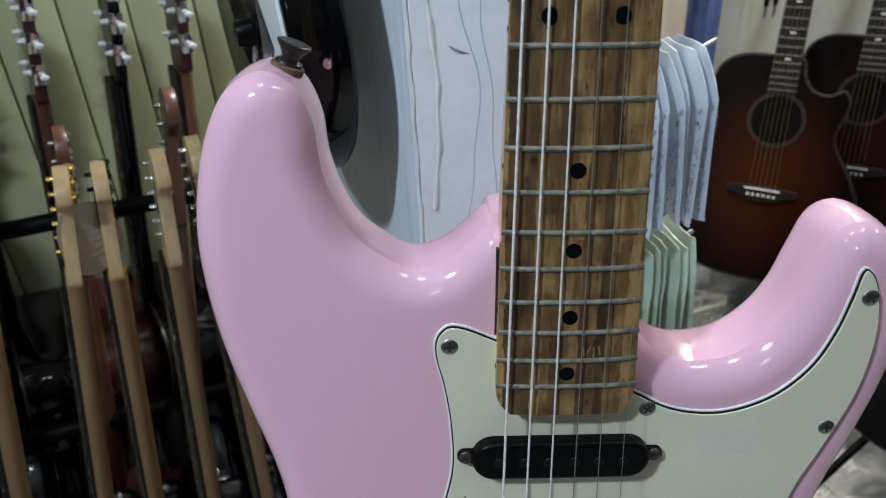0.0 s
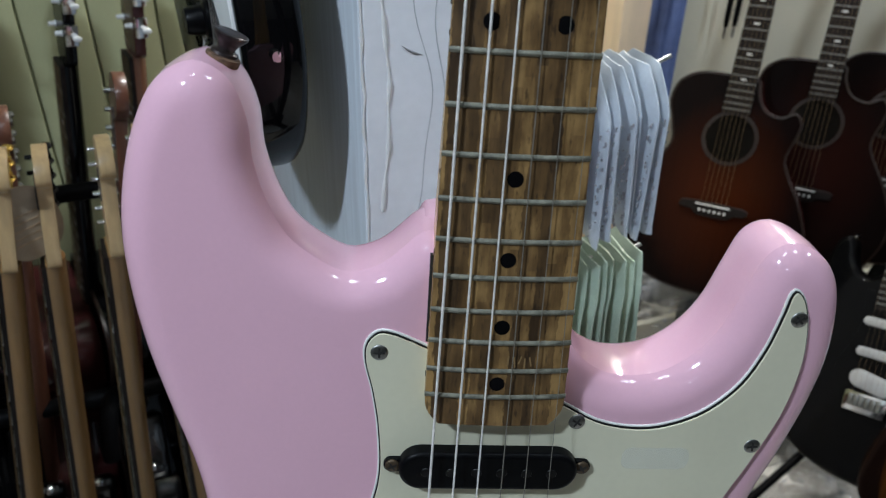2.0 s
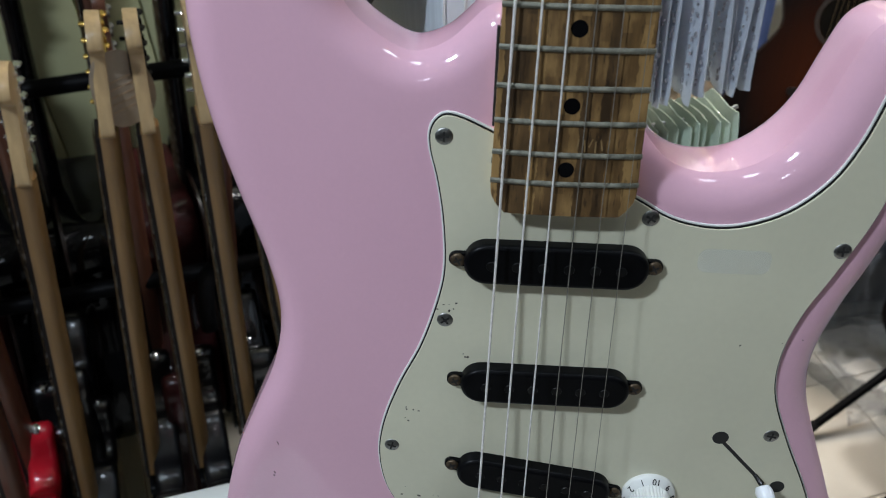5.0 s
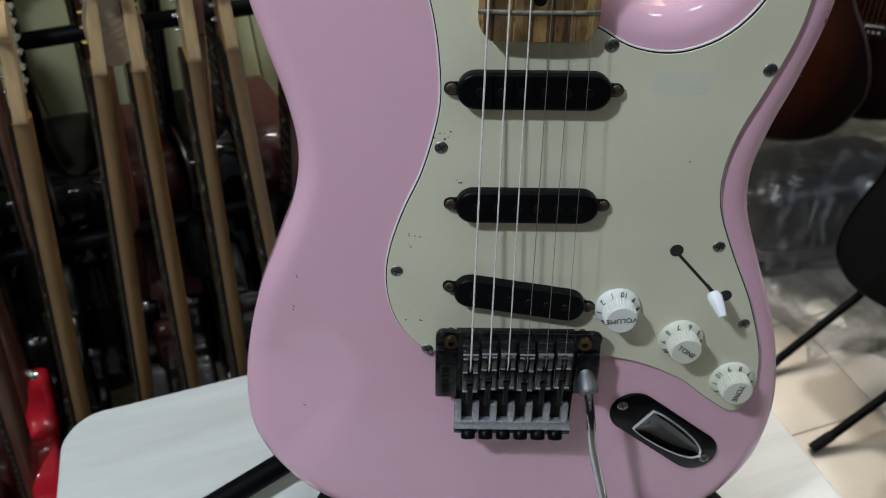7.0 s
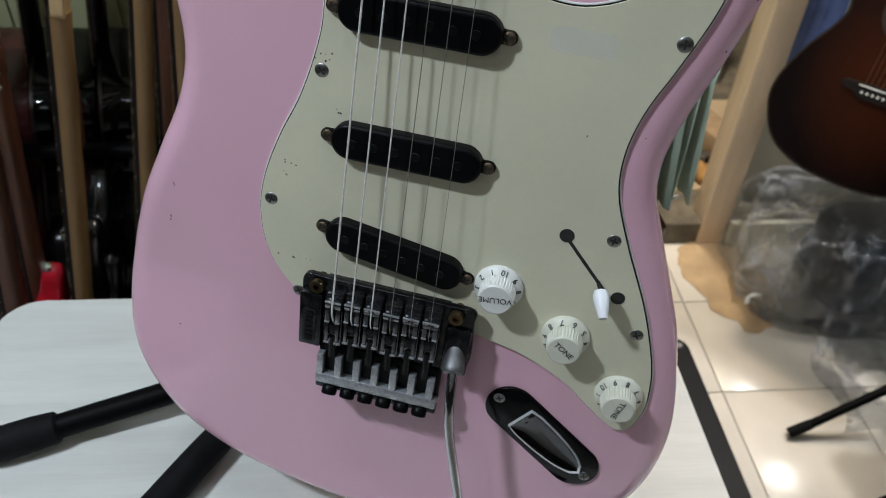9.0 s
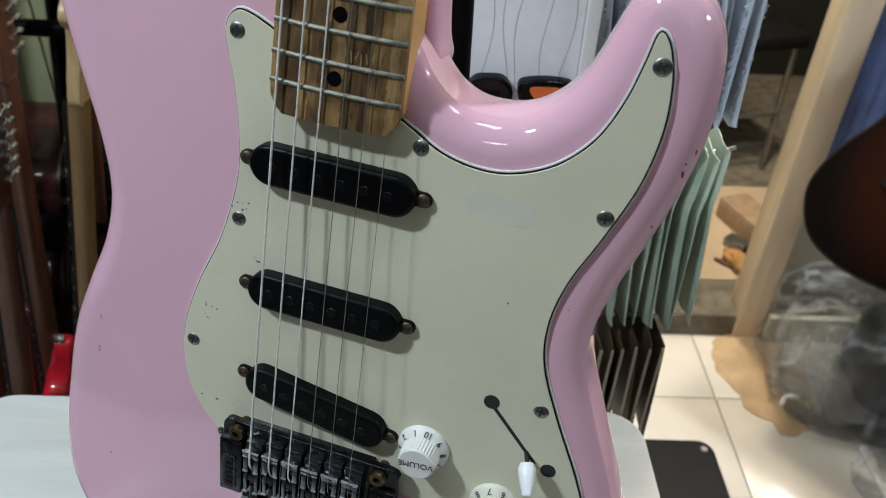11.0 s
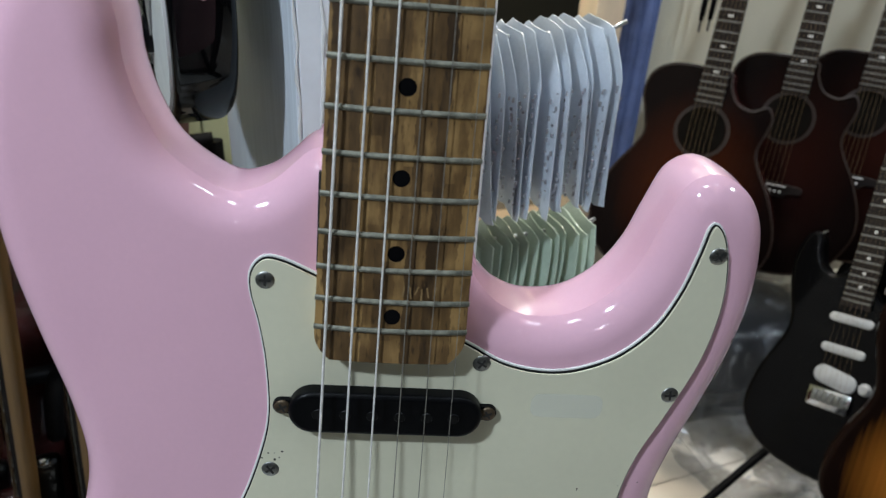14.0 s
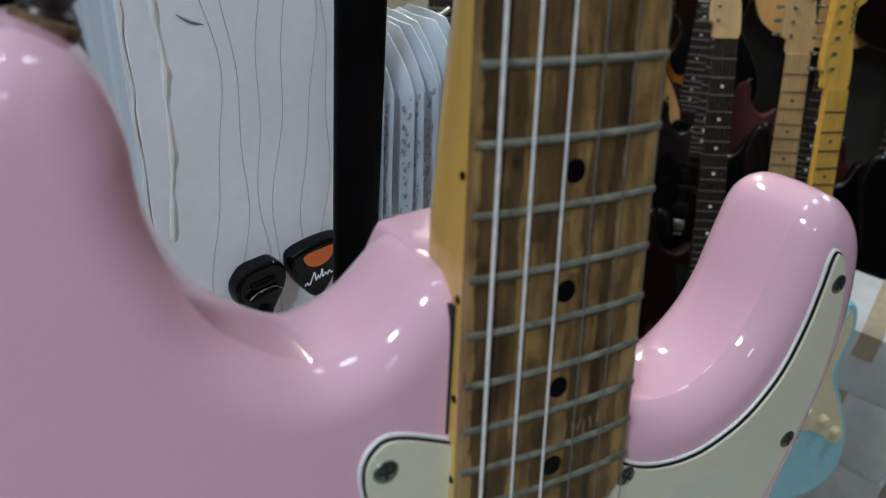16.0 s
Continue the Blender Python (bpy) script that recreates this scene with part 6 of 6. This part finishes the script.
for k in range(6):
    b = Vector((-0.80 + 0.135 * k, 0.80 + 0.01 * (k % 2), 0.33 + 0.03 * (k % 3)))
    electric(place(b, b + Vector((0.09, 0, 0.64)), (-0.98, -0.12, 0)), ("glossy black electric guitar low behind the front row", "dark wine electric guitar low behind the front row")[k % 2], (MIRROR_BLACK, WINE_GLOSS)[k % 2], None, MAHOGANY, ROSEWOOD, BLACK_PLASTIC, group="guitars behind the rack")

rack = thing("guitar_rack", pose(-0.4, 0.86, 0), "black steel guitar rack with rubber-sleeved arms", "rack")
for z, y in ((0.985, 0.04), (0.69, -0.06)):
    bm = bmesh.new()
    rod(bm, (-0.9, y, z), (0.42, y, z), 0.013, 14)
    part("cross_bar", bm, BLACK_TUBE, rack)
for x in (-0.9, 0.42):
    bm = bmesh.new()
    tube(bm, [(x, 0.04, 0.985), (x, -0.01, 0.69), (x, -0.06, 0.012)], 0.014, 12)
    part("upright", bm, BLACK_TUBE, rack)
for k in range(11):
    x = -0.80 + 0.12 * k
    bm = bmesh.new()
    tube(bm, bend([(x, -0.06, 0.69), (x - 0.004, -0.10, 0.70), (x - 0.012, -0.125, 0.66), (x - 0.014, -0.13, 0.63)], 4), 0.0125, 12)
    part("arm", bm, BLACK_RUBBER, rack, "black rubber-sleeved arm")

# black guitar hung beside the column
hung = thing("electric_guitar", place((-0.053, 0.475, 1.395), (-0.053, 0.50, 2.035), (-0.996, -0.085, 0)), "black electric guitar with white pickguard beside the column", "guitar")
bm = bmesh.new()
lp = outline([(0, -0.168), (0.08, -0.160), (0.14, -0.120), (0.165, -0.055), (0.150, 0.010), (0.118, 0.060), (0.112, 0.10), (0.13, 0.16), (0.10, 0.21), (0.04, 0.20), (-0.04, 0.24), (-0.10, 0.235), (-0.135, 0.18), (-0.115, 0.10), (-0.12, 0.055), (-0.150, 0.010), (-0.165, -0.055), (-0.14, -0.120), (-0.08, -0.160)], 0.006)
slab(bm, lp, 0.003, 0.046, 0.004, 0.008, 3)
part("body", bm, BLACK_GLOSS, hung)
bm = bmesh.new()
slab(bm, outline([(0.060, -0.150), (0.085, -0.150), (0.134, -0.116), (0.157, -0.055), (0.143, 0.008), (0.111, 0.060), (0.105, 0.10), (0.115, 0.150), (0.080, 0.175), (0.052, 0.150), (0.060, 0.09), (0.050, 0.03), (0.064, -0.03), (0.050, -0.09)], 0.005), 0.0005, 0.0034, 0.0008, 0, 2)
part("pickguard", bm, WHITE_PLASTIC, hung, "glossy white plastic pickguard")
bm = bmesh.new()
slab(bm, stadium(0.028, -0.035, 0.040, 0.150, 4), -0.0012, 0.0032, 0.001, 0, 2)
part("control_plate", bm, CHROME, hung, "polished chrome control plate")
for z in (0.085, 0.135):
    bm = bmesh.new()
    slab(bm, rounded_rect(-0.040, 0.044, z - 0.012, z + 0.012, 0.005), -0.006, 0.0034, 0.002, 0)
    part("pickup", bm, BLACK_PLASTIC, hung)
bm = bmesh.new()
slab(bm, rounded_rect(-0.042, 0.012, -0.03, 0.012, 0.004), -0.004, 0.0034, 0.0015, 0, 2)
for k in range(6):
    box(bm, -0.036 + 0.0078 * k, -0.030 + 0.0078 * k, -0.009, -0.0035, -0.018, 0.006, 0.001)
part("bridge", bm, CHROME, hung)
for x, z in ((0.060, 0.010), (0.072, -0.042), (0.064, -0.095)):
    bm = bmesh.new()
    lathe(bm, [(0.0135, 0), (0.0133, 0.004), (0.0105, 0.0055), (0.0095, 0.016), (0.0085, 0.0175), (0, 0.0175)], facing(x, 0.0005, z), 20)
    part("control_knob", bm, BLACK_PLASTIC, hung)
bm = bmesh.new()
lathe(bm, [(0, 0.008), (0.0036, 0.0075), (0.0038, 0.006), (0.0024, 0.004), (0.003, 0)], frame_to((0.1635, 0.024, -0.045), (0.18, 0.024, -0.045)), 16)
part("strap_button", bm, CHROME, hung)
part("neck", neck_mesh(0.027, 0.021, 0.19, 0.63, 0.0, 0.022), MAHOGANY, hung)

# ---- things on the floor by the doorway ----
def film_heap(rx, ry, rz, seed, crumple, fineness=4):
    """A bundle that lies on the floor; crumple folds its skin into sharp ridges and hollows."""
    bm = bmesh.new()
    bmesh.ops.create_icosphere(bm, subdivisions=fineness, radius=1)
    for v in bm.verts:
        c = v.co.copy()
        q = c * 2.6 + Vector((seed, 0, 0))
        f = 1 + 0.12 * noise.noise(c * 1.7 + Vector((0, seed, 0))) + crumple * (0.30 - abs(noise.noise(q))) + 0.6 * crumple * (0.25 - abs(noise.noise(q * 2.1)))
        c *= f
        v.co = Vector((c.x * rx, c.y * ry, max(0.002, (c.z + 0.72) * rz)))
    return bm


def wrapped_block(rx, ry, rz, seed, fold, fineness):
    """A soft-cornered block that stands on the floor; fold draws its skin into long shallow creases that fan out down the sides."""
    bm = bmesh.new()
    bmesh.ops.create_icosphere(bm, subdivisions=fineness, radius=1)
    for v in bm.verts:
        c = v.co.copy()
        c /= (abs(c.x) ** 5 + abs(c.y) ** 5 + abs(c.z) ** 5) ** 0.2
        q = Vector((3.2 * c.x + 0.9 * c.z, 3.2 * c.y, 0.35 * c.z + seed))
        crease = noise.noise(q) + 0.45 * noise.noise(q * 2.2)
        sag = 0.05 * noise.noise(Vector((c.x * 1.3, c.y * 1.3, seed)))
        c *= 1 + fold * crease * (1.0 if c.z < 0.9 else 0.4) + sag
        flare = 1 + 0.10 * max(0.0, -c.z)
        v.co = Vector((c.x * rx * flare, c.y * ry * flare, max(0.003, (c.z + 0.92) * rz)))
    return bm


bag = thing("plastic_wrapped_bundle", pose(1.30, 1.135, 0, 0, 0, -8), "dark block wrapped in crumpled clear plastic on the floor", "bundle")
part("film", wrapped_block(0.345, 0.205, 0.152, 3.0, 0.07, 5), FILM, bag, "crumpled clear plastic film")
part("inner_fold", wrapped_block(0.325, 0.185, 0.140, 9.0, 0.09, 4), FILM, bag, "inner fold of the plastic film")
DARK_CONTENTS = mat("dark_contents", (0.010, 0.012, 0.020), 0.35, vary=0.5, scale=9, bump=0.004)
part("dark_contents", wrapped_block(0.225, 0.140, 0.112, 14.0, 0.03, 4), DARK_CONTENTS, bag, "dark soft case inside the wrapping", m=pose(0.085, 0.015, 0.004))
sheet = bmesh.new()
rows = []
for i in range(25):
    row = []
    for j in range(17):
        u, w = i / 24, j / 16
        x = -0.20 + 0.50 * u + 0.02 * math.sin(9 * w)
        y = -0.52 + 0.36 * w + 0.03 * math.sin(7 * u + 1)
        z = 0.006 + 0.05 * max(0.0, noise.noise(Vector((x * 9, y * 9, 4.0)))) + 0.012 * abs(noise.noise(Vector((x * 30, y * 30, 1.0))))
        row.append(sheet.verts.new((x, y, z)))
    rows.append(row)
for A, B in zip(rows, rows[1:]):
    for j in range(16):
        sheet.faces.new([A[j], B[j], B[j + 1], A[j + 1]])
part("loose_film", sheet, FILM, bag, "loose end of the plastic film on the tiles")
tie = bmesh.new()
tube(tie, bend([(-0.335, -0.16, 0.10), (-0.352, -0.172, 0.112), (-0.362, -0.165, 0.098), (-0.372, -0.182, 0.090)], 4), 0.0045, 8)
part("tie", tie, WHITE_PLASTIC, bag, "white twist tie")

wrap = thing("brown_paper", pose(0, 0, 0.001), "flat torn sheet of tan packing paper on the floor tiles", "paper")
bm = bmesh.new()
torn = outline([(0.83, -1.215), (0.87, -1.335), (1.00, -1.342), (1.06, -1.20), (1.02, -1.03), (0.938, -0.985), (0.915, -1.035), (0.872, -1.06), (0.862, -1.13)], 0.02)
slab(bm, torn + 0.004 * np.sin(np.c_[np.arange(len(torn)) * 2.1, np.arange(len(torn)) * 3.7]), 0.0, 0.0012)
bmesh.ops.transform(bm, matrix=Matrix(((1, 0, 0, 0), (0, 0, -1, 0), (0, 1, 0, 0), (0, 0, 0, 1))), verts=bm.verts)
part("sheet", bm, mat("tan_paper", (0.50, 0.35, 0.20), 0.8, vary=0.12, scale=14, bump=0.001), wrap)

carton = thing("cardboard_box", pose(1.075, 1.74, 0.075, 0, 0, 20), "small open brown cardboard box in the back room", "box")
bm = bmesh.new()
box(bm, -0.05, 0.05, -0.12, 0.12, 0.0, 0.07, 0.002)
part("carton", bm, KRAFT, carton)
bm = bmesh.new()
box(bm, -0.05, 0.05, -0.122, -0.1205, 0.07, 0.11, 0.0, 0, Matrix.Rotation(radians(8), 4, "X"))
part("flap", bm, KRAFT, carton)
paper = thing("crumpled_paper", pose(0.985, 1.535, 0.075, 0, 0, 25), "crumpled orange-brown packing paper beside the door jamb", "paper")
bm = film_heap(0.028, 0.085, 0.030, 5.0, 0.3, 3)
part("sheet", bm, mat("orange_brown_paper", (0.55, 0.30, 0.10), 0.7, vary=0.15, scale=30), paper, smooth=False)
gadget = thing("power_adapter", pose(1.0, 1.66, 0.075, 0, 0, 40), "small grey and black power adapter on the floor", "adapter")
bm = bmesh.new()
box(bm, -0.022, 0.022, -0.035, 0.035, 0.0, 0.030, 0.004)
part("housing", bm, GREY_TUBE, gadget)
bm = bmesh.new()
box(bm, -0.012, 0.012, -0.050, -0.034, 0.008, 0.026, 0.003)
part("plug", bm, BLACK_PLASTIC, gadget)
bm = bmesh.new()
rod(bm, (0.915, 1.592, 0.081), (0.968, 1.540, 0.081), 0.006, 10)
tagged(part("wooden_stick", bm, MAHOGANY), "short dark brown stick on the floor", "stick")
chair = thing("metal_chair", pose(1.0, 2.30, 0.070, 0, 0, 15), "dark chair with grey tubular frame in the back room", "chair")
for x in (-0.2, 0.2):
    for y in (-0.2, 0.2):
        bm = bmesh.new()
        rod(bm, (x, y, 0), (x * 0.95, y * 0.95, 0.45), 0.011, 10)
        part("leg", bm, GREY_TUBE, chair)
for y in (-0.2, 0.2):
    bm = bmesh.new()
    rod(bm, (-0.2, y, 0.22), (0.2, y, 0.22), 0.009, 10)
    part("stretcher", bm, GREY_TUBE, chair)
bm = bmesh.new()
box(bm, -0.22, 0.22, -0.22, 0.22, 0.45, 0.50, 0.015)
part("seat", bm, BLACK_RUBBER, chair)
bm = bmesh.new()
box(bm, -0.21, 0.21, 0.20, 0.23, 0.62, 0.92, 0.012)
part("backrest", bm, BLACK_RUBBER, chair)
dark = thing("equipment_case", pose(0.60, 2.7, 0.070), "tall black equipment case in the dim back room", "case")
bm = bmesh.new()
box(bm, -0.3, 0.5, -0.15, 0.25, 0.0, 1.3, 0.01)
part("case_body", bm, BLACK_RUBBER, dark)
bm = bmesh.new()
box(bm, -0.1, 0.1, -0.165, -0.15, 0.9, 0.93, 0.004)
part("handle", bm, GREY_TUBE, dark)

WHITE_CARD = mat("white_card", (0.50, 0.52, 0.54), 0.6, vary=0.08, scale=20)
for z0, z1, dx, q in ((0.0, 0.22, 0.0, 6), (0.22, 0.40, 0.01, 2), (0.40, 0.55, 0.005, 9)):
    crate = thing("white_carton", pose(1.50 + dx, 0.16, z0, 0, 0, q), "white cardboard carton with tape in a stack on the floor", "carton", "stack of white cartons")
    bm = bmesh.new()
    box(bm, -0.12, 0.12, -0.15, 0.15, 0.0, z1 - z0 - 0.001, 0.003)
    carton_body = part("carton", bm, WHITE_CARD, crate)
    bm = bmesh.new()
    box(bm, -0.1212, 0.1212, -0.02, 0.02, (z1 - z0) * 0.6, z1 - z0 - 0.0004, 0.0)
    part("tape", bm, TAG, carton_body, "beige tape")

# ---- pieces of the floor and wall ----
bm = bmesh.new()
box(bm, -0.1485, 0.1485, -0.1485, 0.1485, -0.008, 0.0, 0.0012)
tile_mesh = None
for i in range(-10, 7):
    for j in range(-14, 1):
        x, y = 0.80 + 0.15 + 0.3 * i, 1.106 - 0.15 + 0.3 * j
        if tile_mesh is None:
            ob = part("tile", bm, TILE, floor)
            tile_mesh = ob.data
        else:
            ob = new("tile", tile_mesh)
            ob.parent = floor
        ob.matrix_basis = pose(x, y, 0)
for i in range(-10, 7):
    bm = bmesh.new()
    x = 0.95 + 0.3 * i
    box(bm, x - 0.1485, x + 0.1485, 1.1075, 1.343, -0.008, 0.0, 0.0012)
    part("tile", bm, TILE, floor)
bm = bmesh.new()
box(bm, -0.0485, 0.0485, 0, 0.016, 0, 2.39, 0.003)
plank = None
for k in range(25):
    x = -2.33 + 0.1 * k
    if plank is None:
        ob = part("plank", bm, WALL_GREEN, wall_left)
        plank = ob.data
    else:
        ob = new("plank", plank)
        ob.parent = wall_left
    ob.matrix_basis = pose(x, 1.148, 0)
